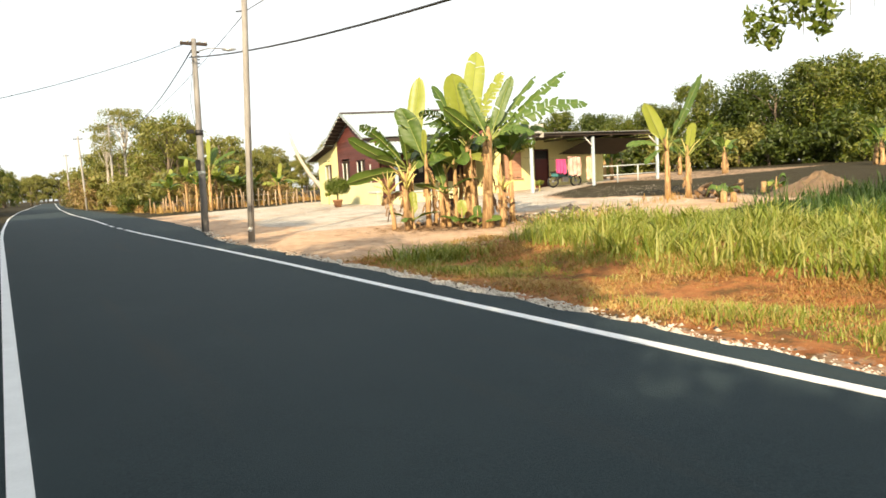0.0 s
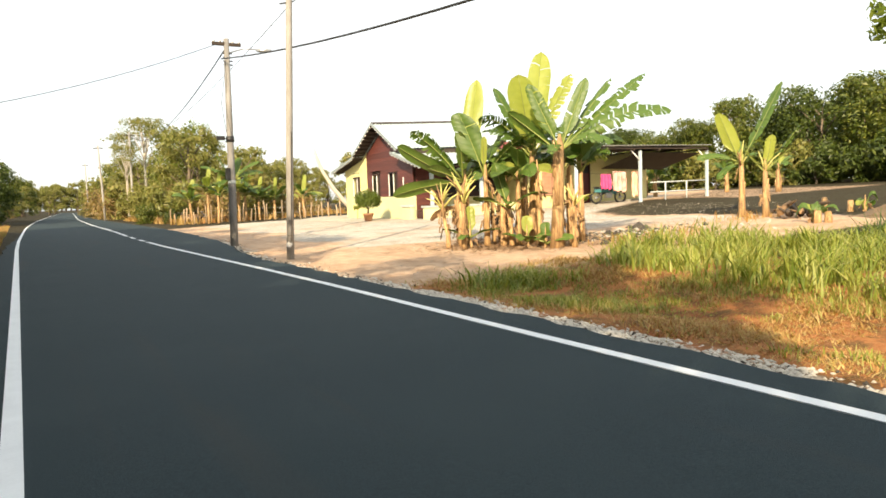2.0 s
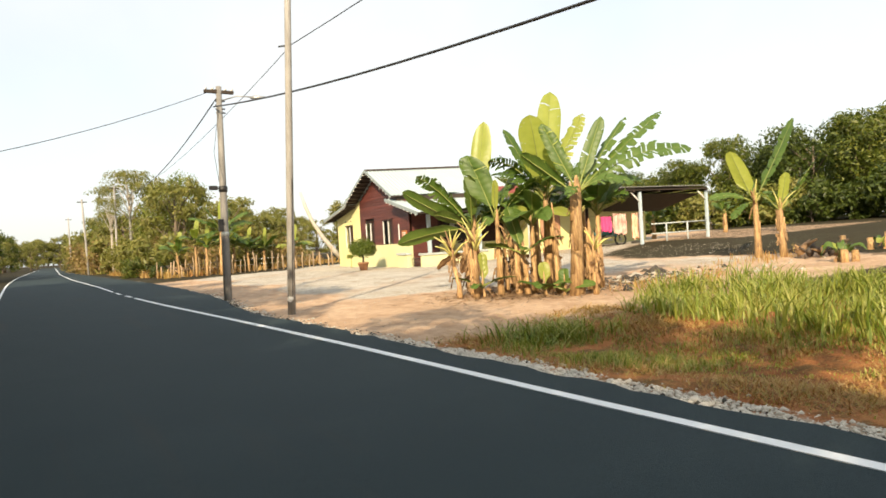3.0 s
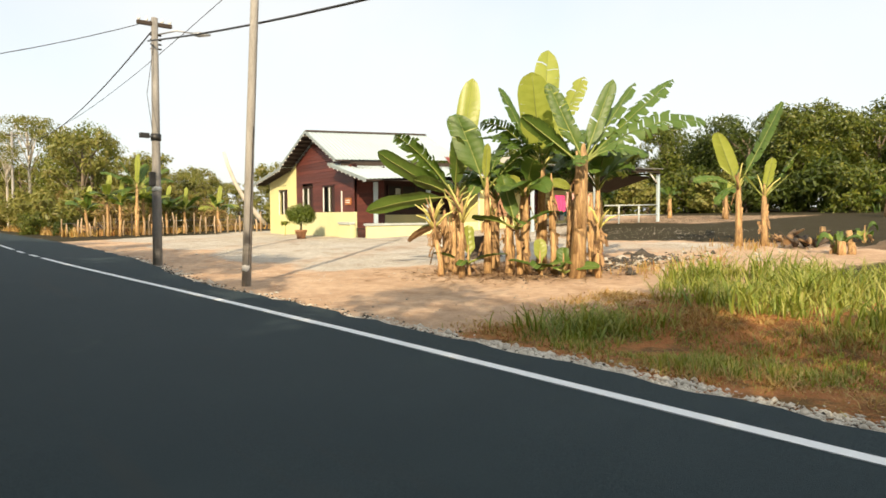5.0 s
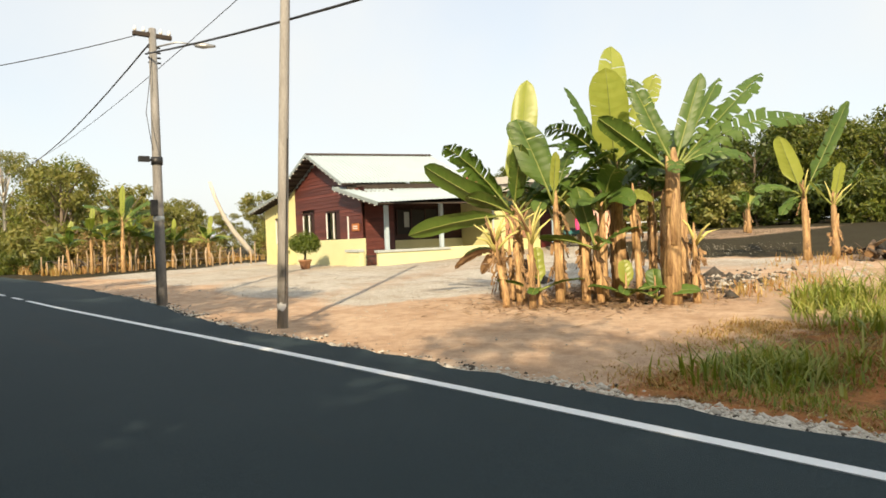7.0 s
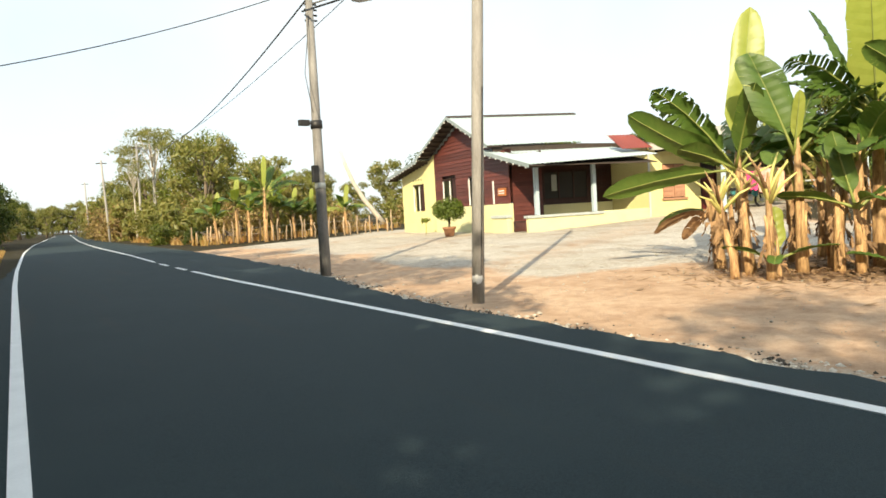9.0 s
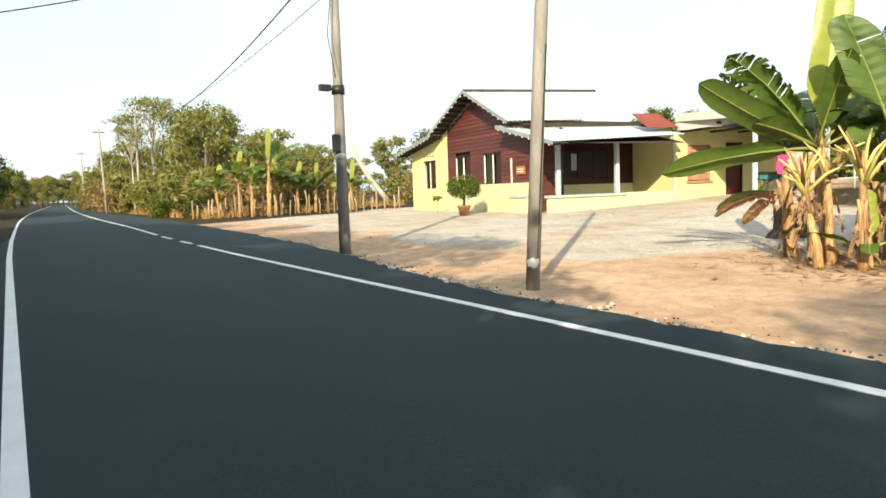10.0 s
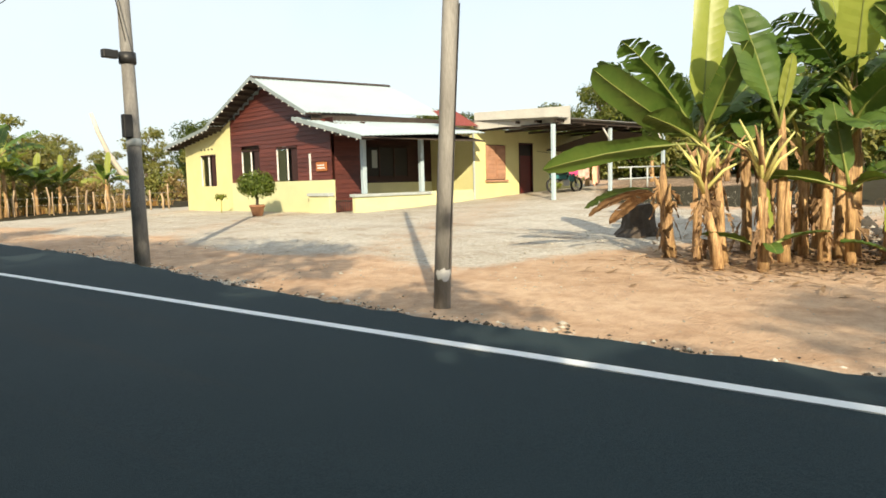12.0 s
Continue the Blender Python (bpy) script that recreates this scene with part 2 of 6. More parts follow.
TEAL = plain("teal_cover", (0.03, 0.12, 0.13), (0.06, 0.24, 0.25), 0.5, 4, 30)
LEAF_BANANA = leafy("banana_leaf", [(0.033, 0.070, 0.013), (0.070, 0.132, 0.022), (0.135, 0.20, 0.038)], 0.5, 0.25, island=False)
LEAF_YOUNG = leafy("young_banana_leaf", [(0.21, 0.27, 0.045), (0.31, 0.36, 0.07), (0.40, 0.42, 0.10)], 0.4, 0.42, island=False)
LEAF_TREE = leafy("tree_leaves", [(0.062, 0.10, 0.013), (0.122, 0.165, 0.019), (0.17, 0.205, 0.026), (0.21, 0.215, 0.038)])
LEAF_DEEP = leafy("deep_green_leaves", [(0.055, 0.095, 0.012), (0.10, 0.148, 0.017), (0.15, 0.19, 0.025)])
LEAF_DRY = leafy("dry_scrub_leaves", [(0.055, 0.072, 0.017), (0.125, 0.13, 0.028), (0.20, 0.175, 0.040), (0.24, 0.175, 0.052)])
LEAF_OLIVE = leafy("olive_scrub_leaves", [(0.065, 0.09, 0.022), (0.15, 0.17, 0.038), (0.225, 0.225, 0.052), (0.26, 0.225, 0.07)])
# leaf colours darkened to stand in for shade in the crowns' gaps
LEAF_WOOD = leafy("shade_toned_woodland_leaves", [(0.020, 0.038, 0.006), (0.058, 0.086, 0.011), (0.115, 0.145, 0.018), (0.19, 0.195, 0.032)])
LEAF_WOOD_DEEP = leafy("shade_dark_woodland_leaves", [(0.018, 0.034, 0.006), (0.05, 0.078, 0.011), (0.105, 0.135, 0.02)])
LEAF_BROWN = leafy("withered_scrub_leaves", [(0.09, 0.055, 0.022), (0.22, 0.145, 0.055), (0.36, 0.25, 0.11), (0.30, 0.27, 0.08)])
GRASS = leafy("grass_blades", [(0.075, 0.125, 0.018), (0.17, 0.235, 0.032), (0.30, 0.33, 0.06), (0.42, 0.40, 0.13)], 0.5, 0.35)
GRASS_DRY = leafy("dry_grass", [(0.22, 0.10, 0.032), (0.38, 0.19, 0.06), (0.36, 0.25, 0.07), (0.58, 0.40, 0.18)], 0.7, 0.25)
GRASS_MAT = leafy("matted_grass", [(0.12, 0.05, 0.018), (0.34, 0.14, 0.045), (0.50, 0.27, 0.085), (0.26, 0.25, 0.06), (0.62, 0.44, 0.19)], 0.7, 0.2)
# grass colour darkened to stand for grass lying in shade
GRASS_SHADED = leafy("lush_grass", [(0.022, 0.058, 0.011), (0.052, 0.105, 0.019), (0.09, 0.15, 0.026)], 0.5, 0.3)

# ---------------------------------------------------------------- builders
def part(name, bm, mat, parent=None, label=""):
    """Links a bmesh as one mesh object, under a thing or a part where one is given."""
    me = bpy.data.meshes.new(name)
    bm.to_mesh(me)
    bm.free()
    me.materials.append(mat)
    ob = new(name, me)
    if parent is not None:
        ob.parent = parent
    if label:
        tagged(ob, label)
    return ob


def mesh_part(name, verts, faces, mat, parent=None, label="", smooth=False):
    me = bpy.data.meshes.new(name)
    me.from_pydata([tuple(v) for v in verts], [], faces)
    me.materials.append(mat)
    if smooth:
        me.polygons.foreach_set("use_smooth", [True] * len(me.polygons))
    me.update()
    ob = new(name, me)
    if parent is not None:
        ob.parent = parent
    if label:
        tagged(ob, label)
    return ob


def thing(name, m, label, category, group="", kind=""):
    e = new(name)
    e.empty_display_size = 0.1
    e.matrix_world = m
    return tagged(e, label, category, group, kind)


def box(bm, x0, x1, y0, y1, z0, z1, bevel=0.0):
    vs = [bm.verts.new((x, y, z)) for z in (z0, z1) for x, y in ((x0, y0), (x1, y0), (x1, y1), (x0, y1))]
    fs = [bm.faces.new([vs[i] for i in f]) for f in ((3, 2, 1, 0), (4, 5, 6, 7), (0, 1, 5, 4), (1, 2, 6, 5), (2, 3, 7, 6), (3, 0, 4, 7))]
    if bevel > 0:
        edges = list({e for f in fs for e in f.edges})
        bmesh.ops.bevel(bm, geom=edges, offset=bevel, segments=1, affect="EDGES")
    return bm


def tube(bm, pts, radii, sides=10, cap=True):
    """A round bar along the points, each with its own radius."""
    pts = [Vector(p) for p in pts]
    rings = []
    for i, p in enumerate(pts):
        d = (pts[min(i + 1, len(pts) - 1)] - pts[max(i - 1, 0)]).normalized()
        a = d.orthogonal().normalized() if abs(d.z) < 0.99 else Vector((1, 0, 0))
        if abs(d.z) >= 0.5:
            a = Vector((1, 0, 0)).cross(d).normalized()
        b = d.cross(a).normalized()
        r = radii[i] if hasattr(radii, "__len__") else radii
        rings.append([bm.verts.new(p + (a * math.cos(t) + b * math.sin(t)) * r) for t in (2 * math.pi * k / sides for k in range(sides))])
    for r0, r1 in zip(rings, rings[1:]):
        for k in range(sides):
            f = bm.faces.new((r0[k], r0[(k + 1) % sides], r1[(k + 1) % sides], r1[k]))
            f.smooth = True
    if cap:
        bm.faces.new(rings[0][::-1])
        bm.faces.new(rings[-1])
    return bm


def prism(bm, outline, axis_from, axis_to):
    """A slab: the closed outline (points as Vectors) pushed from one offset to the other."""
    a = [bm.verts.new(Vector(p) + Vector(axis_from)) for p in outline]
    b = [bm.verts.new(Vector(p) + Vector(axis_to)) for p in outline]
    n = len(outline)
    bm.faces.new(a[::-1])
    bm.faces.new(b)
    for i in range(n):
        bm.faces.new((a[i], a[(i + 1) % n], b[(i + 1) % n], b[i]))
    bmesh.ops.recalc_face_normals(bm, faces=bm.faces)
    return bm


def smoothstep(a, b, x):
    t = np.clip((x - a) / (b - a), 0, 1)
    return t * t * (3 - 2 * t)


# ---------------------------------------------------------------- the lie of the land
def line_x(y):
    """Where the road's edge line on the yard side runs."""
    y = np.asarray(y, float)
    return np.interp(y, [-200, -14, -10.5, -6, -2, 2, 8, 16, 25, 48, 83, 900], [-0.04, -0.04, -0.02, 0.05, 0.05, 0.02, 0, 0.12, 0.5, 1.05, 2.5, 49])


def edge_x(y):
    """The asphalt's ragged edge on the yard side."""
    y = np.asarray(y, float)
    return np.interp(y, [-200, -16, -12, -6, 0.5, 2.5, 5.5, 9.5, 15.5, 25, 48, 83, 900], [0.32, 0.32, 0.45, 0.62, 0.75, 0.95, 1.5, 2.0, 2.5, 3.0, 3.5, 4.0, 50.5])


def hg(x, y):
    """Height of the ground."""
    x, y = np.asarray(x, float), np.asarray(y, float)
    e = edge_x(y)
    z = -0.09 + 0.025 * np.clip(x - e, 0, 60) + 0.10 * smoothstep(4, 14, x) - 0.006 * np.clip(y - 12, 0, 30) * smoothstep(4, 12, x)
    z = z + 0.22 * smoothstep(13, 24, x) * smoothstep(-14, 0, y) * (1 - smoothstep(14, 30, y))
    z = z - 0.25 * smoothstep(-5.2, -8.5, x) + 0.05 * smoothstep(-8, -20, x)
    z = z - 0.14 * np.exp(-((x - 2.6) / 1.1) ** 2) * (1 - smoothstep(-8, -4, y))
    return z


def hgf(x, y):
    return float(hg(x, y))


# ---------------------------------------------------------------- ground, road
def build_ground():
    xs = np.concatenate([[-900, -400, -180, -90, -50, -30, -20, -14], np.arange(-10, -4.6, 0.6), [-4.45, -4.2, -3, -1, 0.0],
                         np.arange(0.25, 13, 0.25), np.arange(13, 30, 0.6), np.arange(30, 60, 3), [70, 100, 180, 400, 900]])
    ys = np.concatenate([[-900, -400, -180, -90, -60, -45, -35, -28], np.arange(-24, 14, 0.25), np.arange(14, 40, 0.7), np.arange(40, 100, 4), [120, 160, 220, 400, 900]])
    X, Y = np.meshgrid(xs, ys)
    Z = hg(X, Y)
    rng = np.random.default_rng(4)
    off = (X > edge_x(Y) + 0.1)
    Z = Z + off * 0.03 * (rng.random(X.shape) - 0.5) * (X < 30) * (X > -15)
    Z = np.where((X < edge_x(Y) - 0.1) & (X > line_x(Y) - 4.3), -0.30, Z)
    far = np.maximum(np.abs(X), np.abs(Y)) > 300
    Z = np.where(far, Z * 0 + 0.2, Z)
    nx, ny = len(xs), len(ys)
    verts = np.stack([X, Y, Z], -1).reshape(-1, 3)
    idx = np.arange(nx * ny).reshape(ny, nx)
    faces = np.stack([idx[:-1, :-1], idx[:-1, 1:], idx[1:, 1:], idx[1:, :-1]], -1).reshape(-1, 4)
    ob = mesh_part("ground", verts, faces.tolist(), GROUND, smooth=True)
    # gravel (r), bare earth (g), dry verge (b)
    e = edge_x(Y)
    d = X - e
    wob = 0.8 * np.sin(X * 0.9 + Y * 0.6) + 0.5 * np.sin(Y * 1.7 - X * 0.5)
    yard = smoothstep(-1.6, 1.2, Y + 0.30 * X + 0.15 * np.clip(X - 7, 0, 8) - 2.0 + wob * 0.6) * smoothstep(0.6, 2.6, d - 0.8 + wob * 0.3) * (1 - smoothstep(26, 30, Y + wob)) * (1 - smoothstep(27, 31, X)) * (1 - smoothstep(13.5, 15.5, X + 0.5 * wob) * (1 - smoothstep(2.5, 6, Y - 0.5 * (X - 14))))
    shoulder = (d > -0.2) * (1 - smoothstep(0.35, 0.75, d + 0.15 * wob))
    gravel = np.maximum(yard * (0.80 + 0.25 * np.sin(X * 0.35 - Y * 0.8)), (0.42 + 0.3 * np.exp(-((Y + 9) / 2.8) ** 2)) * shoulder)
    earth = smoothstep(-7.2, -5.0, Y + 0.15 * wob + 0.1 * X) * (1 - smoothstep(24, 30, Y)) * (d > 0.2) * (1 - smoothstep(34, 38, X))
    field = smoothstep(11, 14, X + wob) * smoothstep(-16, -11, Y + wob) * (1 - smoothstep(35, 40, X)) * (Y < 4)
    bank = smoothstep(21.5, 23, X + 0.4 * wob) * smoothstep(1, 4, Y)
    earth = earth * (1 - smoothstep(13.5, 16, X + 0.5 * wob) * (1 - smoothstep(2.5, 6, Y - 0.5 * (X - 14))) * (1 - 0.5 * bank)) + 0.06 * field
    dry = (d > 0) * (1 - smoothstep(5, 8, d + wob * 0.5)) * (1 - smoothstep(-6, -4, Y))
    dry = np.maximum(dry, 0.35 * (X < -4.4) * (X > -9))
    att = ob.data.color_attributes.new("zone", "FLOAT_COLOR", "POINT")
    att.data.foreach_set("color", np.stack([gravel, earth, dry, np.ones_like(X)], -1).astype(np.float32).ravel())
    return tagged(ob, "pale gravel yard, orange earth and dry verge beside the road", "ground", kind="structure")


build_ground()


def strip(name, ys, left, right, z_left, z_right, mat, thick=0.08, jitter=0.0, seed=1):
    """A long slab along the road between two edge lines."""
    rng = random.Random(seed)
    vs, fs = [], []
    for i, y in enumerate(ys):
        l, r = float(left(y)), float(right(y)) + jitter * (rng.random() - 0.5) * 2
        zl, zr = z_left(y), z_right(y)
        vs += [(l, y, zl - thick), (l, y, zl), (r, y, zr), (r + (0.06 if jitter else 0), y, zr - thick)]
    for i in range(len(ys) - 1):
        a, b = 4 * i, 4 * i + 4
        fs += [(a + 1, a + 2, b + 2, b + 1), (a, a + 1, b + 1, b), (a + 2, a + 3, b + 3, b + 2), (a + 3, a, b, b + 3)]
    fs += [(0, 3, 2, 1), (len(vs) - 4, len(vs) - 3, len(vs) - 2, len(vs) - 1)]
    return mesh_part(name, vs, fs, mat)


road_ys = list(np.arange(-60, 30, 0.3)) + list(np.arange(30, 110, 4)) + list(np.arange(110, 420, 20))
road = strip("road", road_ys, lambda y: line_x(y) - 4.44 - 0.04 * math.sin(1.7 * y), edge_x, lambda y: -0.05, lambda y: 0.0, ASPHALT, 0.12, 0.07, 3)
tagged(road, "fresh dark asphalt country road with a ragged edge", "road", kind="structure")


def paint(name, y0, y1, side, width=0.11):
    ys = list(np.linspace(y0, y1, max(2, int((y1 - y0) / (1.0 if y1 < 60 else 8)) + 1)))
    zc = lambda y, x: -0.05 + (x - (float(line_x(y)) - 4.75)) / (float(edge_x(y)) - float(line_x(y)) + 4.75) * 0.05 + 0.006
    cx = (lambda y: line_x(y)) if side > 0 else (lambda y: np.interp(y, [-200, 16, 25, 48, 83, 900], [-4.04, -4.0, -3.85, -3.4, -2.0, 45]))
    l = lambda y: cx(y) - width / 2
    r = lambda y: cx(y) + width / 2
    ob = strip(name, ys, l, r, lambda y: zc(y, float(l(y))), lambda y: zc(y, float(r(y))), PAINT_LINE, 0.01)
    return tagged(ob, "solid white painted edge line on the asphalt", "road marking", "road markings", "structure")


paint("edge_line", -60, 11.4, 1)
paint("edge_line_dash", 12.3, 13.7, 1)
paint("edge_line_dash", 15.2, 16.8, 1)
paint("edge_line", 18.2, 60, 1)
paint("edge_line", 60, 400, 1)
paint("edge_line", -60, 60, -1)
paint("edge_line", 60, 400, -1)

# ---------------------------------------------------------------- the house
HOUSE = pose(12.36, 15.97, 0, 0, 0, -7)
house = thing("house", HOUSE, "single-storey village house, red planks over yellow walls, zinc roofs", "house")
RV, RZ = 0.87, 5.10            # ridge
EAVE_V, EAVE_Z = -2.52, 3.57      # eave over the porch
SLOPE_R = (RZ - EAVE_Z) / (RV - EAVE_V)


def roof_z(v):
    """Top of the roof over the street gable, across the house."""
    if v < RV:
        return RZ - (RV - v) * SLOPE_R
    if v < 4.5:
        return RZ - (v - RV) * (RZ - 3.62) / (4.5 - RV)
    return 3.58 - (v - 4.5) * 0.155


def wall_panel(name, pts, u0, u1, mat, label=""):
    """A slab in the street gable: outline in (v, z), thickness along u."""
    return part(name, prism(bmesh.new(), [(0, v, z) for v, z in pts], (u0, 0, 0), (u1, 0, 0)), mat, house, label)


def side_panel(name, u0, u1, z0, z1, v0, v1, mat, label=""):
    return part(name, box(bmesh.new(), u0, u1, v0, v1, z0, z1), mat, house, label)


# street gable: yellow annexe with its window opening
WL = (5.07, 6.45, 1.23, 2.54)
wall_panel("annexe_wall", [(3.75, -0.4), (WL[0], -0.4), (WL[0], roof_z(WL[0]) - 0.08), (4.5, roof_z(4.5) - 0.1), (3.75, roof_z(3.75) - 0.12)], 0, 0.15, YELLOW)
wall_panel("annexe_wall", [(WL[0], -0.4), (WL[1], -0.4), (WL[1], WL[2]), (WL[0], WL[2])], 0, 0.15, YELLOW)
wall_panel("annexe_wall", [(WL[0], WL[3]), (WL[1], WL[3]), (WL[1], roof_z(WL[1]) - 0.08), (WL[0], roof_z(WL[0]) - 0.08)], 0, 0.15, YELLOW)
wall_panel("annexe_wall", [(WL[1], -0.4), (7.88, -0.4), (7.88, roof_z(7.88) - 0.08), (WL[1], roof_z(WL[1]) - 0.08)], 0, 0.15, YELLOW)
side_panel("annexe_side_wall", 0.15, 6.0, -0.4, 2.9, 7.73, 7.88, YELLOW)
# dark blocks on the wall take the place of unlit holes
for k in range(4):
    side_panel("vent_hole", -0.012, 0.01, 2.72, 2.80, 5.30 + 0.32 * k, 5.40 + 0.32 * k, DARK_GAP)
# low masonry band under the planks
wall_panel("plinth_wall", [(3.75, -0.4), (3.75, 1.33), (-3.0, 1.33), (-3.0, -0.4)], -0.02, 0.13, PALE_YELLOW)
side_panel("low_wall", -0.22, -0.022, -0.4, 0.80, -3.08, -1.95, PALE_YELLOW)
side_panel("low_wall_cap", -0.27, -0.024, 0.80, 0.90, -3.12, -1.90, CAP_GREY)


def window(name, v0, v1, z0, z1, parent_house, leaves=2):
    """A dark casement window with pale mullions in the street gable."""
    back = part(name, box(bmesh.new(), 0.60, 0.63, v0 - 0.3, v1 + 0.3, z0 - 0.3, z1 + 0.3), DARK_GAP, parent_house, "dark open window with pale mullions")
    for v in (v1 - 0.06, (v0 + v1) / 2 - 0.05):
        part("mullion", box(bmesh.new(), 0.01, 0.06, v, v + 0.05, z0 + 0.003, z1 - 0.003, 0.008), WHITE, back)
    part("window_head", box(bmesh.new(), -0.025, 0.088, v0 + 0.003, v1 - 0.065, z1 - 0.06, z1 - 0.003), PLANK_DARK_SHADE, back)
    part("casement", box(bmesh.new(), 0.03, 0.085, v0 + 0.004, v0 + 0.42, z0 + 0.004, z1 - 0.064), PLANK_DARK_SHADE, back)
    return back


WIN = [(1.57, 2.95, 1.36, 2.58), (-1.0, 0.40, 1.36, 2.56)]
window("window", *WL, house)
for w in WIN:
    window("window", *w, house)

# planks of the street gable, cut by the roof slope and the windows
z = 1.335
while z < RZ - 0.25:
    top = z + 0.155
    lim_r = RV - (RZ - 0.14 - top) / SLOPE_R
    lim_l = RV + (RZ - 0.14 - top) / ((RZ - 3.62) / (4.5 - RV))
    v0, v1 = max(-3.0, lim_r), min(3.745, lim_l)
    cuts = [(v0, v1)]
    for a, b, c, d in WIN:
        if top > c and z < d:
            cuts = [s for lo, hi in cuts for s in ((lo, min(hi, a)), (max(lo, b), hi)) if s[1] - s[0] > 0.05]
    for lo, hi in cuts:
        bm = bmesh.new()
        prism(bm, [(0.02, lo, z), (-0.012, lo, z), (0.012, lo, top), (0.045, lo, top)], (0, 0, 0), (0, hi - lo, 0))
        part("plank", bm, PLANK_RED, house)
    z += 0.155
side_panel("gable_backing", 0.13, 0.16, 1.34, 3.4, -2.99, -1.02, PLANK_DARK_SHADE)
wall_panel("gable_backing", [(-2.4, 2.62), (3.7, 2.62), (3.7, 3.7), (RV, RZ - 0.25), (-2.4, 3.35)], 0.13, 0.16, PLANK_DARK_SHADE)
side_panel("corner_strip", -0.045, -0.014, 1.34, 2.25, -1.85, -1.77, WHITE)
plate = side_panel("name_plate", -0.06, -0.018, 1.64, 1.94, -2.78, -2.20, SIGN_ORANGE, "small orange plate")
for k in range(2):
    part("lettering_bar", box(bmesh.new(), -0.066, -0.061, -2.70, -2.28, 1.72 + 0.09 * k, 1.76 + 0.09 * k), WHITE, plate)

# porch: recessed side wall, parapet, posts, gate
PORCH_V = -1.85                # the recessed back wall of the porch
for k in range(13):
    z0 = 1.20 + k * 0.155
    bm = bmesh.new()
    prism(bm, [(0.14, -3.0, z0), (0.14, -3.03, z0), (0.14, -3.006, z0 + 0.155), (0.14, -2.975, z0 + 0.155)], (0, 0, 0), (1.3, 0, 0))
    part("plank", bm, PLANK_RED, house)
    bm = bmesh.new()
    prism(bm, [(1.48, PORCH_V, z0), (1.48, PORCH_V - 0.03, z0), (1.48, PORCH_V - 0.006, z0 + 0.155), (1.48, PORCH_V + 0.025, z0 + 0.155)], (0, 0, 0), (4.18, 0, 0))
    part("plank", bm, PLANK_DARK_SHADE, house)
for k in range(7):
    z0 = 0.115 + k * 0.155
    bm = bmesh.new()
    prism(bm, [(0.14, -3.0, z0), (0.14, -3.03, z0), (0.14, -3.006, z0 + 0.155), (0.14, -2.975, z0 + 0.155)], (0, 0, 0), (1.3, 0, 0))
    part("plank", bm, PLANK_RED, house)
side_panel("porch_return_wall", 1.445, 1.48, -0.4, 3.3, -3.0, PORCH_V, PLANK_DARK_SHADE)
side_panel("porch_band", 1.48, 5.66, -0.4, 1.20, PORCH_V - 0.04, PORCH_V + 0.1, PALE_YELLOW)
side_panel("porch_window", 2.2, 4.4, 1.45, 2.50, PORCH_V - 0.06, PORCH_V - 0.035, DARK_GAP, "dark porch window")
for u in (2.2, 2.92, 3.64, 4.34):
    side_panel("window_post", u, u + 0.06, 1.40, 2.55, PORCH_V - 0.09, PORCH_V - 0.062, PLANK_DARK_SHADE)
side_panel("curtain", 2.6, 2.85, 1.75, 2.40, PORCH_V - 0.075, PORCH_V - 0.064, CAP_GREY)
side_panel("porch_floor", 0.14, 5.66, -0.3, 0.16, -4.07, -3.04, CAP_GREY)
side_panel("porch_floor", 1.49, 5.66, -0.3, 0.16, -3.038, PORCH_V - 0.042, CAP_GREY)
side_panel("parapet", 0.0, 5.575, -0.4, 0.76, -4.22, -4.08, PALE_YELLOW)
side_panel("parapet_cap", -0.06, 3.35, 0.76, 0.85, -4.28, -4.02, CAP_GREY)
for u in (0.45, 3.0):
    part("porch_post", box(bmesh.new(), u - 0.075, u + 0.075, -4.22, -4.07, 0.85, 2.75, 0.01), POST_BLUE, house)
gate = part("gate", box(bmesh.new(), 0.02, 0.05, -4.06, -3.12, 0.12, 0.16), BLACK, house, "low black iron gate")
for k in range(8):
    part("gate_bar", tube(bmesh.new(), [(0.035, -4.04 + 0.13 * k, 0.16), (0.035, -4.04 + 0.13 * k, 0.62)], 0.012, 6), BLACK, gate)
part("gate_rail", box(bmesh.new(), 0.02, 0.05, -4.06, -3.12, 0.62, 0.65), BLACK, gate)

# yellow wing with its door and shuttered window
WING_V = -4.22
DOOR = (8.29, 9.18, 0.42, 2.65)
WIN2 = (6.30, 7.48, 1.20, 2.55)


def wing_wall(u0, u1, z0, z1):
    return side_panel("wing_wall", u0, u1, z0, z1, WING_V, WING_V + 0.15, YELLOW)


side_panel("parapet_top", 3.36, 5.575, 0.76, 0.86, -4.20, -4.09, PALE_YELLOW)
wing_wall(5.66, WIN2[0], -0.4, 3.12)
side_panel("porch_end_wall", 5.665, 5.8, -0.4, 3.30, WING_V + 0.152, PORCH_V, YELLOW)
wing_wall(WIN2[0], WIN2[1], -0.4, WIN2[2])
wing_wall(WIN2[0], WIN2[1], WIN2[3], 3.12)
wing_wall(WIN2[1], DOOR[0], -0.4, 3.12)
wing_wall(DOOR[0], DOOR[1], -0.4, DOOR[2])
wing_wall(DOOR[0], DOOR[1], DOOR[3], 3.12)
wing_wall(DOOR[1], 12.8, -0.4, 3.12)
side_panel("wing_end_wall", 12.65, 12.8, -0.4, 3.0, WING_V + 0.15, 1.0, YELLOW)
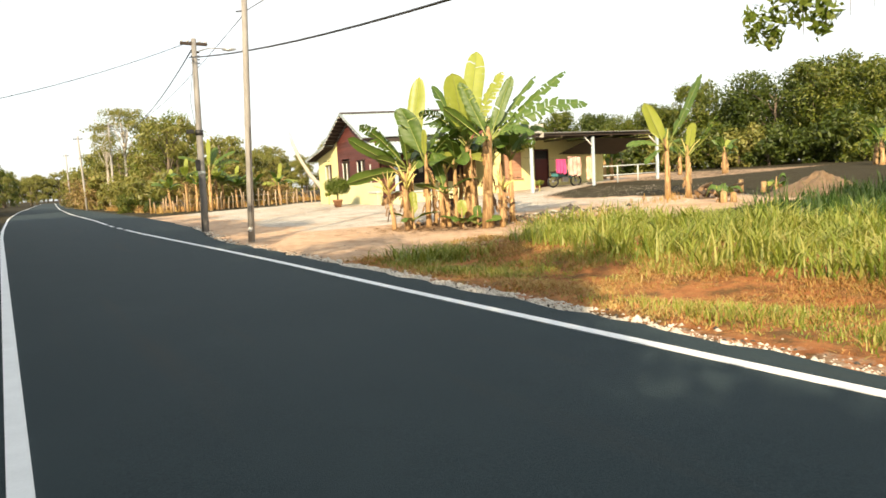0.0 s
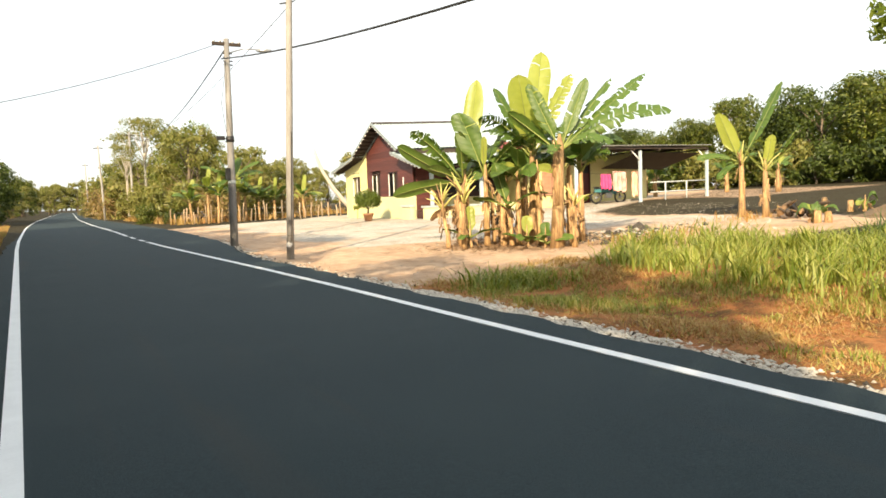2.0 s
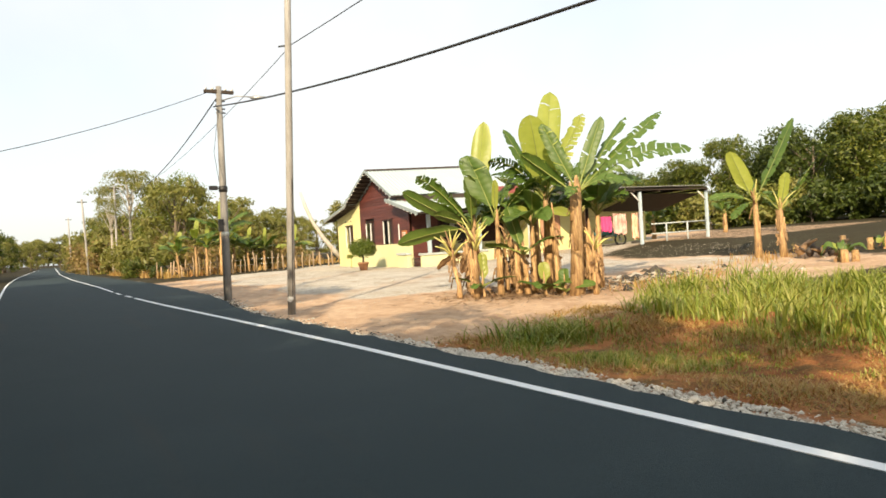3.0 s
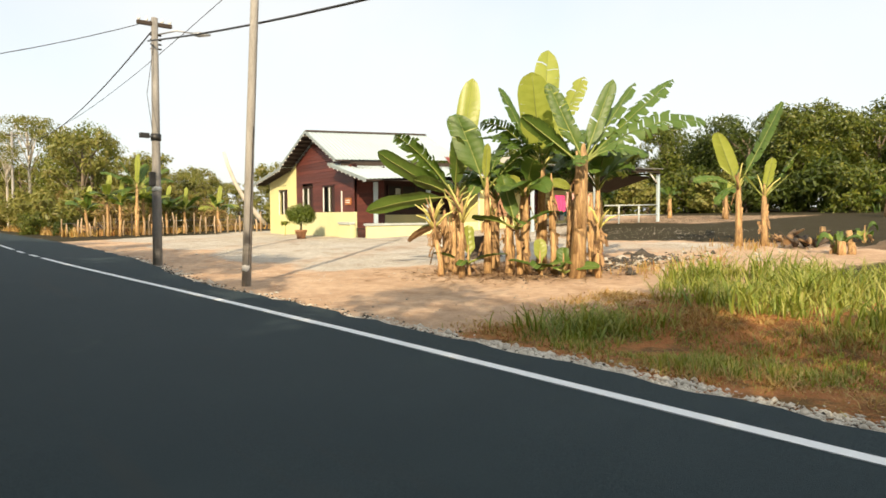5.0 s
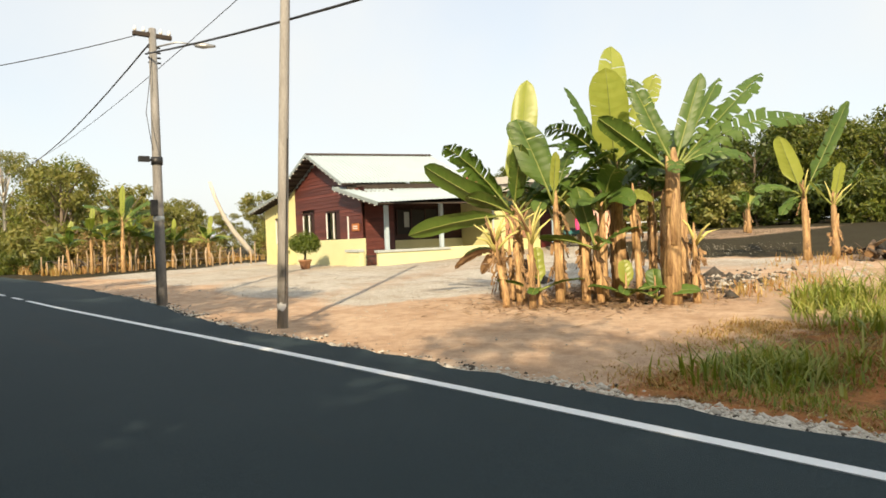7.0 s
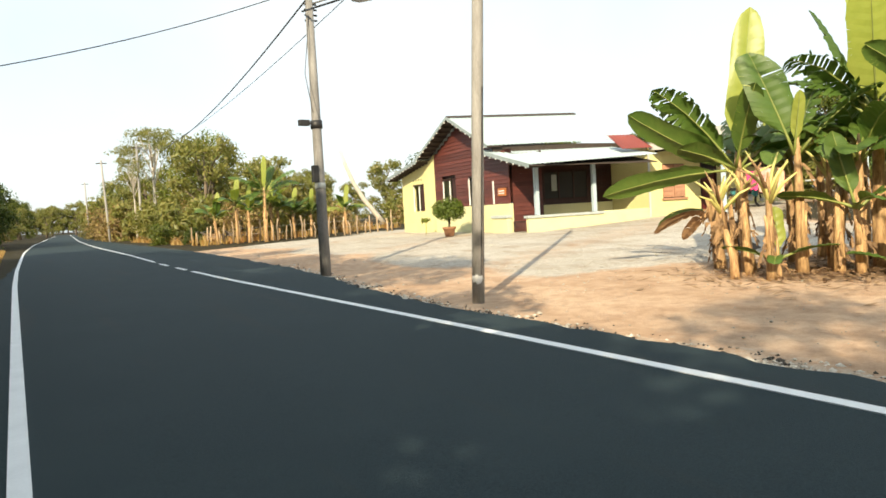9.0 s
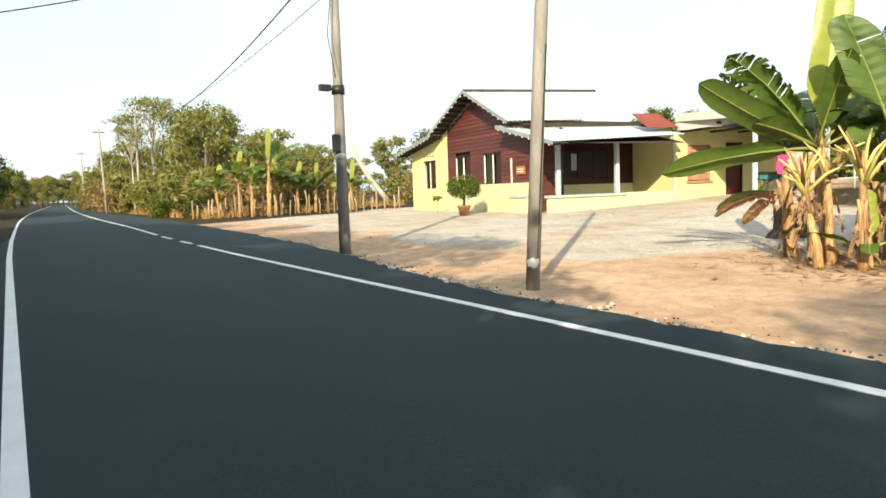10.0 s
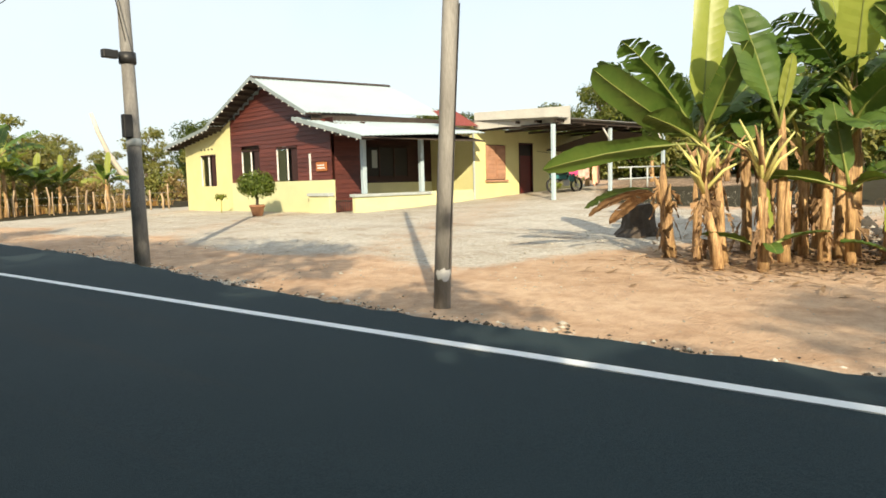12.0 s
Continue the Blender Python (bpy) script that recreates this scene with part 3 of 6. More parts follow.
side_panel("corner_pilaster", 5.58, 5.66, -0.4, 3.1, WING_V - 0.03, WING_V - 0.002, CAP_GREY)
door = side_panel("door", DOOR[0] + 0.05, DOOR[1] - 0.05, DOOR[2], DOOR[3] - 0.05, WING_V + 0.06, WING_V + 0.10, DOOR_RED, "dark red door")
for u in (DOOR[0], DOOR[1] - 0.05):
    part("door_jamb", box(bmesh.new(), u, u + 0.05, WING_V - 0.02, WING_V + 0.12, DOOR[2], DOOR[3]), PLANK_DARK_SHADE, door)
part("door_lintel", box(bmesh.new(), DOOR[0] + 0.05, DOOR[1] - 0.05, WING_V - 0.02, WING_V + 0.12, DOOR[3] - 0.05, DOOR[3]), PLANK_DARK_SHADE, door)
part("transom", box(bmesh.new(), DOOR[0] + 0.06, DOOR[1] - 0.06, WING_V + 0.05, WING_V + 0.06, 2.15, 2.58), DARK_GAP, door)
shut = side_panel("shuttered_window", WIN2[0], WIN2[1], WIN2[2], WIN2[3], WING_V + 0.08, WING_V + 0.12, DARK_GAP, "window with brown shutters")
for k in range(2):
    a = WIN2[0] + 0.03 + k * 0.58
    sh = part("shutter", box(bmesh.new(), a, a + 0.54, WING_V - 0.01, WING_V + 0.03, WIN2[2] + 0.03, WIN2[3] - 0.03), SHUTTER, shut)
    for j in range(7):
        zs = WIN2[2] + 0.10 + 0.165 * j
        part("slat", box(bmesh.new(), a + 0.04, a + 0.50, WING_V - 0.035, WING_V - 0.011, zs, zs + 0.11), SHUTTER, sh)
part("window_ledge", box(bmesh.new(), WIN2[0] - 0.06, WIN2[1] + 0.06, WING_V - 0.08, WING_V - 0.002, WIN2[2] - 0.08, WIN2[2]), SHUTTER, shut)
side_panel("doorstep", 7.9, 9.7, -0.3, 0.42, -4.95, WING_V - 0.002, CAP_GREY)
side_panel("wing_apron", 5.58, 7.9, -0.3, 0.16, -4.9, WING_V - 0.002, CAP_GREY)


# roofs of corrugated sheet
def sheet(name, corners, mat, wave=0.018, pitch=0.19, parent=house, label=""):
    """Corrugated sheet between four corners: eave start, eave end, top end, top start. Ribs run up the slope."""
    a, b, c, d = (Vector(p) for p in corners)
    n = max(4, int((b - a).length / (pitch / 4)))
    up = (b - a).cross(d - a).normalized()
    if up.z < 0:
        up = -up
    vs = []
    for lift in (0.0, -0.012):
        for i in range(n + 1):
            t = i / n
            off = up * (wave * math.cos(2 * math.pi * t * n / 4) + lift)
            vs += [a.lerp(b, t) + off, d.lerp(c, t) + off]
    m = 2 * (n + 1)
    fs = []
    for i in range(n):
        fs += [(2 * i, 2 * i + 2, 2 * i + 3, 2 * i + 1), (m + 2 * i + 1, m + 2 * i + 3, m + 2 * i + 2, m + 2 * i)]
        fs += [(2 * i + 2, 2 * i, m + 2 * i, m + 2 * i + 2), (2 * i + 1, 2 * i + 3, m + 2 * i + 3, m + 2 * i + 1)]
    fs += [(0, 1, m + 1, m), (2 * n + 1, 2 * n, m + 2 * n, m + 2 * n + 1)]
    return mesh_part(name, vs, fs, mat, parent, label)


U0, U1, RISE = -0.62, 5.9, 0.18
sheet("main_roof", [(U0, EAVE_V, EAVE_Z), (U1, EAVE_V, EAVE_Z + RISE), (U1, RV, RZ + RISE), (U0, RV, RZ)], ROOF, label="pale zinc roof slope")
sheet("main_roof", [(U0, 4.5, 3.62), (U1, 4.5, 3.62 + RISE), (U1, RV, RZ + RISE), (U0, RV, RZ)], ROOF)
sheet("annexe_roof", [(U0, 8.6, 2.96), (U1, 8.6, 2.96 + RISE), (U1, 4.2, 3.62 + RISE), (U0, 4.2, 3.62)], ROOF)
sheet("porch_roof", [(U0, -5.45, 2.62), (5.3, -5.1, 2.90), (5.3, -1.75, 3.46 + 0.1), (U0, -1.75, 3.46)], ROOF, label="pale zinc porch roof")
part("ridge_cap", prism(bmesh.new(), [(0, RV - 0.16, RZ - 0.03), (0, RV, RZ + 0.06), (0, RV + 0.16, RZ - 0.03)], (U0, 0, 0), (U1, 0, RISE)), RAFTER, house)
for v0, z0, v1, z1 in ((RV, RZ, EAVE_V - 0.03, EAVE_Z - 0.01), (RV, RZ, 4.5, 3.62), (4.3, 3.60, 8.62, 2.96), (-1.75, 3.44, -5.45, 2.60)):
    bm = prism(bmesh.new(), [(0, v0, z0 + 0.03), (0, v1, z1 + 0.03), (0, v1, z1 - 0.10), (0, v0, z0 - 0.10)], (U0 - 0.035, 0, 0), (U0 - 0.005, 0, 0))
    part("barge_board", bm, BOARD_GREY, house)
    # dark strip added in place of the overhang's shaded underside
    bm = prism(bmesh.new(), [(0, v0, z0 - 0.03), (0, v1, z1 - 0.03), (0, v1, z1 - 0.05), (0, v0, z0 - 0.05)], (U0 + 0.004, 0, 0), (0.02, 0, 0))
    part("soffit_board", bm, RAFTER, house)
    steps = int(abs(v1 - v0) / 0.42)
    for k in range(steps + 1):
        t = (k + 0.5) / (steps + 1)
        v, zz = v0 + (v1 - v0) * t, z0 + (z1 - z0) * t
        part("purlin", box(bmesh.new(), U0 + 0.01, 0.0, v - 0.035, v + 0.035, zz - 0.14, zz - 0.052), RAFTER, house)
        part("purlin_end", box(bmesh.new(), U0 - 0.034, U0 + 0.01, v - 0.016, v + 0.016, zz - 0.15, zz - 0.101), WHITE, house)
part("eave_beam", box(bmesh.new(), U0 + 0.02, 5.2, -4.20, -4.10, 2.70, 2.80), RAFTER, house)
# dark closing strip paints in the shade of the gap below the eave
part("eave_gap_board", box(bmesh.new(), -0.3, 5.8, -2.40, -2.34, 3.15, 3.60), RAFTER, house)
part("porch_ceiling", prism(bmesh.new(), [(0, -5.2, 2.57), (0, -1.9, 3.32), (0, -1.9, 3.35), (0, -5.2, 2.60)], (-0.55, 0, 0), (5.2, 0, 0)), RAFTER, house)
sheet("wing_roof", [(4.1, -4.5, 3.17), (5.6, -4.5, 3.20), (5.6, -3.4, 3.82), (4.3, -3.4, 3.80)], ROOF_RED, label="faded red roof sheet")
sheet("wing_roof_back", [(5.6, -4.4, 3.35), (12.9, -4.4, 3.30), (12.9, 1.2, 3.75), (5.6, 1.2, 3.85)], ZINC_OLD)

# carport in front of the wing
sheet("carport_roof", [(5.7, -8.05, 3.24), (13.5, -8.05, 3.26), (13.5, -4.2, 3.42), (5.6, -4.2, 3.40)], ZINC_OLD, label="low weathered zinc carport roof")
for k in range(5):
    v = -7.85 + 0.85 * k
    part("carport_beam", box(bmesh.new(), 5.8, 13.4, v - 0.04, v + 0.04, 3.10 + 0.03 * k, 3.19 + 0.03 * k), RAFTER, house)
for k in range(6):
    u = 6.0 + 1.48 * k
    part("carport_rafter", box(bmesh.new(), u - 0.04, u + 0.04, -7.9, -4.2, 3.02, 3.10), RAFTER, house)
fa, fb = Vector((5.62, -4.3, 0)), Vector((6.30, -8.1, 0))
n = 64
vs, fs = [], []
for i in range(n + 1):
    p = fa.lerp(fb, i / n) + Vector((-0.004 * math.cos(i * 0.37) - 0.002 * math.cos(i * math.pi / 2), 0, 0))
    zt = 3.70 - 0.06 * i / n
    vs += [(p.x, p.y, zt), (p.x, p.y, zt - 0.60 - 0.02 * math.sin(i * 0.21)), (p.x + 0.02, p.y, zt), (p.x + 0.02, p.y, zt - 0.60 - 0.02 * math.sin(i * 0.21))]
for i in range(n):
    a, b = 4 * i, 4 * i + 4
    fs += [(a, a + 1, b + 1, b), (a + 3, a + 2, b + 2, b + 3), (a + 2, a, b, b + 2), (a + 1, a + 3, b + 3, b + 1)]
mesh_part("carport_fascia", vs, fs, FASCIA, house, "pale grey sheet along the carport edge")
for u in (5.85, 9.42, 13.5):
    w = HOUSE @ Vector((u, -7.72, 0))
    part("carport_post", box(bmesh.new(), u - 0.062, u + 0.062, -7.78, -7.655, hgf(w.x, w.y) - 0.2, 3.04, 0.01), POST_BLUE, house)
for u, du in ((9.42, -0.5), (13.5, -0.55)):
    part("post_brace", tube(bmesh.new(), [(u, -7.72, 2.55), (u + du, -7.72, 3.05)], 0.035, 6), WHITE, house)
sheet("side_awning", [(9.6, -7.45, 2.98), (13.4, -7.45, 2.92), (13.4, -4.6, 2.25), (9.6, -4.6, 2.35)], RAFTER, label="dark awning sheet under the carport")

# ---------------------------------------------------------------- poles and wires
def pole(name, base, top, r0, r1, mat, label):
    m = thing(name, Matrix.Translation(base), label, "utility pole", "roadside poles")
    d = Vector(top) - Vector(base)
    part("shaft", tube(bmesh.new(), [Vector((0, 0, -0.4)), d * 0.33, d * 0.66, d], [r0, r0 * 0.67 + r1 * 0.33, r0 * 0.33 + r1 * 0.67, r1], 14), mat, m)
    return m, d


pole_a, da = pole("utility_pole", (1.883, 6.577, -0.12), (2.17, 7.22, 6.50), 0.125, 0.085, POLE_DARK, "leaning weathered pole with cross-arm, lamp and box")
pole_b, db = pole("utility_pole", (1.43, 0.03, -0.14), (1.70, -0.40, 8.2), 0.088, 0.066, POLE_GREY, "slender leaning grey pole with white mark near its foot")
at = lambda d, f: d * f
p = da * 0.975
part("cross_arm", box(bmesh.new(), p.x - 0.45, p.x + 0.45, p.y - 0.05, p.y + 0.05, p.z - 0.05, p.z + 0.05, 0.008), RAFTER, pole_a)
for k in (-0.4, -0.2, 0.2, 0.4):
    part("insulator", tube(bmesh.new(), [(p.x + k, p.y, p.z + 0.05), (p.x + k, p.y, p.z + 0.10), (p.x + k, p.y, p.z + 0.18)], [0.03, 0.045, 0.02], 8), WHITE, pole_a)
q = da * 0.93
for k in range(4):
    part("bracket", tube(bmesh.new(), [(q.x - 0.12, q.y, q.z - 0.12 * k), (q.x + 0.16, q.y - 0.04, q.z - 0.12 * k)], 0.022, 6), BLACK, pole_a)
arm = part("lamp_arm", tube(bmesh.new(), [q, q + Vector((0.45, -0.35, 0.12)), q + Vector((0.85, -0.6, 0.06))], 0.02, 6), STEEL, pole_a)
part("lamp_head", tube(bmesh.new(), [q + Vector((0.80, -0.56, 0.05)), q + Vector((0.95, -0.66, 0.04)), q + Vector((1.2, -0.82, 0.03))], [0.04, 0.075, 0.03], 10), STEEL, pole_a, "small grey street lamp head")
b = da * 0.517
part("clamp", tube(bmesh.new(), [b + Vector((0, 0, -0.09)), b + Vector((0, 0, 0.09))], 0.135, 12), BLACK, pole_a)
part("junction_box", box(bmesh.new(), b.x - 0.42, b.x - 0.18, b.y - 0.08, b.y + 0.04, b.z - 0.03, b.z + 0.10, 0.01), BLACK, pole_a, "small black junction box on a bracket")
part("bracket", box(bmesh.new(), b.x - 0.18, b.x, b.y - 0.03, b.y + 0.01, b.z, b.z + 0.04), BLACK, pole_a)
b = da * 0.34
part("meter_box", box(bmesh.new(), b.x - 0.20, b.x - 0.06, b.y - 0.13, b.y - 0.02, b.z - 0.12, b.z + 0.25, 0.01), BLACK, pole_a)
part("notice", tube(bmesh.new(), [da * 0.30, da * 0.318], 0.121, 14), CAP_GREY, pole_a)
rm = random.Random(12)
bm, rows = bmesh.new(), []
for k in range(13):                       # ragged splash of paint round the road side of the shaft
    a = radians(165 + 10 * k)
    lo, hi = 0.33 + 0.05 * rm.random() + 0.0016 * (k - 6) ** 2, 0.50 - 0.05 * rm.random() - 0.0016 * (k - 6) ** 2
    rows.append([bm.verts.new(db.xy.to_3d() * ((z + 0.4) / (db.z * 0.33 + 0.4) * 0.33) + Vector((math.cos(a) * r, math.sin(a) * r, z))) for z in (lo, hi) for r in (0.0872, 0.0892)])
for p, q in zip(rows, rows[1:]):
    for i, j in ((0, 1), (1, 3), (3, 2), (2, 0)):
        bm.faces.new((p[i], p[j], q[j], q[i]))
for p in (rows[0], rows[-1]):
    bm.faces.new((p[0], p[2], p[3], p[1]))
bmesh.ops.recalc_face_normals(bm, faces=bm.faces[:])
part("white_mark", bm, WHITE, pole_b, "ragged white paint mark")
part("pole_hook", tube(bmesh.new(), [db * 0.70, db * 0.70 + Vector((-0.20, 0.05, -0.03))], 0.018, 6), BLACK, pole_b)
part("seam", box(bmesh.new(), -0.006, 0.006, -0.1, -0.09, 0.4, 3.0), BLACK, pole_b).matrix_local = Matrix.Rotation(0.0508, 4, "X") @ Matrix.Rotation(0.0376, 4, "Y")


def wire(points, r, label="black overhead cable between the poles"):
    ob = part("overhead_cable", tube(bmesh.new(), points, r, 6), BLACK)
    return tagged(ob, label, "cable", "overhead cables")


def sag(a, b, drop, n=24):
    a, b = Vector(a), Vector(b)
    return [a.lerp(b, i / n) - Vector((0, 0, drop * 4 * (i / n) * (1 - i / n))) for i in range(n + 1)]


wire([(1.95 - 0.15 * (7.1 - y) / 64, y, 3.27 + 0.0025 * (y + 25) ** 2) for y in np.linspace(7.1, -57, 40)], 0.021)
wire(sag((2.05, 7.15, 6.1), (6.0, 60, 8.5), 1.5), 0.02)
wire(sag((2.1, 7.2, 6.42), (-9.6, 7.0, 3.25), 0.5), 0.010)
wire(sag((1.69, -0.29, 5.72), (6.0, 60, 8.3), 1.2), 0.009)
wire(sag((1.69, -0.29, 5.72), (1.6, -57, 7.0), 1.0), 0.010)
drop = [da * 0.95 + Vector((1.883, 6.577, -0.12)), (1.98, 6.95, 5.3), (1.80, 6.8, 4.4), (1.83, 6.55, 3.5)]
wire(drop, 0.008, "thin slack lead down the pole")


def far_pole(x, y, h, lean=0.0):
    m, d = pole("utility_pole", (x, y, hgf(x, y) - 0.1), (x + lean, y, h), 0.13, 0.09, POLE_GREY, "distant grey utility pole among the scrub")
    part("cross_arm", box(bmesh.new(), d.x - 0.5, d.x + 0.5, -0.05, 0.05, d.z - 0.35, d.z - 0.25), RAFTER, m)


far_pole(6.0, 60, 8.7, 0.1)
far_pole(4.4, 70, 8.2, -0.25)
far_pole(6.5, 118, 9.0)
# unseen poles added to end cables that are fitted to the camera's view
far_pole(-9.6, 7.0, 3.5)
far_pole(1.6, -57, 7.2)

# ---------------------------------------------------------------- banana plants
def blade(base, tip, width, arch, tear=0.0, seed=0, steps=12, twist=0.0, facing=False):
    """Vertices and faces of one banana leaf: a folded, ribbed blade on a bent midrib, torn into strips where it is old."""
    rng = random.Random(seed)
    base, tip = Vector(base), Vector(tip)
    mid = (base + tip) / 2 + Vector((0, 0, arch))
    vs, fs = [], []
    along = (tip - base)
    flat = Vector((along.x, along.y, 0))
    side = Vector((-flat.y, flat.x, 0)).normalized() if flat.length > 0.05 else Vector((1, 0, 0))
    if flat.length < 0.75 and along.z > 0.8:
        side, twist = Vector((0.65, -0.75, 0)), twist * 0.5
    elif facing:                                   # twist shows the blade's face to the camera, which has the sun behind it
        axis = along.normalized()
        twist = max((-0.55, 0.55), key=lambda a: abs((Matrix.Rotation(a, 3, axis) @ side).cross(axis).dot(SUN_DIR)))
    side = Matrix.Rotation(twist, 3, along.normalized()) @ side
    stalk = 0.14
    def mid_at(t):
        return base * (1 - t) ** 2 + mid * 2 * t * (1 - t) + tip * t * t
    for sgn in (1, -1):
        dt = (1 - stalk) / steps
        wavy = rng.uniform(0, 6.28)
        for i in range(steps):
            t0, t1 = stalk + i * dt, stalk + (i + 1) * dt
            torn = rng.random() < tear * 0.75
            fan = rng.uniform(-0.16, 0.16) * tear
            sink = rng.uniform(0.0, 0.9) * tear
            cut = rng.uniform(0.06, 0.42) * dt if torn else 0.0
            ring = []
            for j, t in enumerate((t0, t1 - cut)):
                u = (t - stalk) / (1 - stalk)
                w = width * 0.5 * min(1, (u * 5.0) ** 0.65) * math.sqrt(max(0.0, 1 - max(0, (u - 0.5) / 0.5) ** 2.6))
                w = max(w, 0.01) * (1 + 0.05 * math.sin(9 * u + wavy))
                c = mid_at(t)
                tang = (mid_at(min(1, t + 0.02)) - mid_at(max(0, t - 0.02))).normalized()
                nrm = side.cross(tang).normalized() * -1
                if nrm.z < 0:
                    nrm = -nrm
                lift = 0.24 * w
                rib = 0.006 * (1 if (i + j) % 2 else -1)
                sweep = min(1.0, 3.0 * (1 - u))
                roll_edge = 0.10 * w * math.sin(7 * u + wavy)
                mid_e = c + side * sgn * w * 0.55 + nrm * (lift * 0.8 + rib) + tang * 0.05 * sweep
                outer = c + side * sgn * w + nrm * (lift * 0.5 - sink * w + roll_edge - rib) + tang * (0.09 + fan) * sweep
                ring.append((c, mid_e, outer))
            k = len(vs)
            for r in ring:
                vs += r
            fs += [(k, k + 3, k + 4, k + 1), (k + 1, k + 4, k + 5, k + 2)] if sgn > 0 else [(k + 1, k + 4, k + 3, k), (k + 2, k + 5, k + 4, k + 1)]
    rib = [mid_at(t) for t in (0.0, 0.15, 0.35, 0.6, 0.85, 1.0)]
    return vs, fs, rib


def banana(x, y, height, leaves, girth=0.11, lean=(0, 0), seed=0, husks=4, label="", group="banana plants", fans=0):
    """One banana plant: sheathed stem, petioled leaves and hanging dry husks. leaves: (tip offset, tip height, width, arch, tear, young)."""
    rng = random.Random(seed)
    z0 = hgf(x, y) - 0.05
    m = thing("banana_plant", Matrix.Translation((x, y, z0)), label or "banana plant with broad green leaves and sheathed stem", "banana plant", group)
    crown = Vector((lean[0], lean[1], height))
    pts = [Vector((0, 0, -0.05)), crown * 0.3 + Vector((rng.uniform(-.03, .03), rng.uniform(-.03, .03), 0)), crown * 0.65, crown, crown * 1.0 + Vector((0, 0, 0.25))]
    part("stem", tube(bmesh.new(), pts, [girth * 1.25, girth, girth * 0.85, girth * 0.62, girth * 0.2], 10), STEM, m)
    for k in range(3):
        f = rng.uniform(0.1, 0.75)
        a = rng.uniform(0, 6.28)
        off = Vector((math.cos(a), math.sin(a), 0)) * girth * 0.55
        part("sheath", tube(bmesh.new(), [crown * f + off, crown * min(1, f + 0.22) + off * 1.25, crown * min(1.05, f + 0.36) + off * 2.2], [girth * 0.62, girth * 0.45, 0.015], 7), STEM, m)
    for i, (dx, dy, tz, w, arch, tear, young, *turn) in enumerate(leaves):
        start = crown + Vector((rng.uniform(-.04, .04), rng.uniform(-.04, .04), -0.15 + 0.05 * rng.random()))
        vs, fs, rib = blade(start, (dx, dy, tz), w, arch, tear, seed * 31 + i, 20 if w > 0.35 else 12, turn[0] if turn else rng.uniform(-0.5, 0.5), not turn and not young and (w > 0.54 or rng.random() < 0.35))
        lf = mesh_part("leaf", vs, fs, LEAF_YOUNG if young else LEAF_BANANA, m, "pale upright young leaf" if young and abs(dx) + abs(dy) < 0.6 else "", smooth=True)
        part("midrib", tube(bmesh.new(), rib, [0.030, 0.022, 0.014, 0.010, 0.006, 0.003], 5), MIDRIB, lf)
    for k in range(fans):
        a = rng.uniform(0, 6.28)
        r = rng.uniform(0.12, 0.48)
        st = crown * rng.uniform(0.84, 1.0)
        en = st + Vector((math.cos(a) * r, math.sin(a) * r, rng.uniform(0.22, 0.66)))
        part("petiole", tube(bmesh.new(), [st, st.lerp(en, 0.5) + Vector((0, 0, 0.07)), en], [0.030, 0.021, 0.009], 6), STEM_GREEN if rng.random() < 0.8 else HUSK, m)
    for k in range(husks):
        a = rng.uniform(0, 6.28)
        r = rng.uniform(0.06, 0.22)
        f = rng.uniform(0.35, 0.98)
        st = crown * f
        vs, fs, rib = blade(st, st + Vector((math.cos(a) * r, math.sin(a) * r, -rng.uniform(0.3, 0.7) * min(1, crown.z / 2))), rng.uniform(0.03, 0.075), 0.15, 0.5, seed * 17 + k, 6, rng.uniform(-1, 1))
        mesh_part("dry_leaf", vs, fs, HUSK, m, "hanging dry leaf", smooth=True)
    return m


def random_leaves(rng, n, height, reach=1.4, width=0.45, tear=0.35, up=0.9):
    out = []
    for k in range(n):
        a = 2 * math.pi * k / n + rng.uniform(-0.4, 0.4)
        r = reach * rng.uniform(0.6, 1.05)
        out.append((math.cos(a) * r, math.sin(a) * r, height + rng.uniform(-0.1, up), width * rng.uniform(0.8, 1.15), rng.uniform(0.3, 0.6), (tear * 1.2 if rng.random() < 0.22 else 0.04), rng.random() < 0.15))
    return out


CLUMP = "banana clump at the yard"


def clump_plant(x, y, h, tips, seed, girth=0.09, lean=(0, 0), husks=5, fans=0, label=""):
    """A plant of the clump: leaf tips are in yard coordinates, placed to fit the camera's view."""
    z0 = hgf(x, y) - 0.05
    lv = [(tx - x, ty - y, tz - z0, *rest) for tx, ty, tz, *rest in tips]
    return banana(x, y, h, lv, girth, lean, seed, husks, label, CLUMP, fans)


def cut_plant(x, y, h, seed, girth=0.085, lean=(0, 0), fans=10, husks=5):
    return clump_plant(x, y, h, [], seed, girth * 0.78, lean, husks + 4, fans, "cut-back banana stem with yellow leaf stalks" if fans else "cut tan banana stem with hanging dry sheaths")


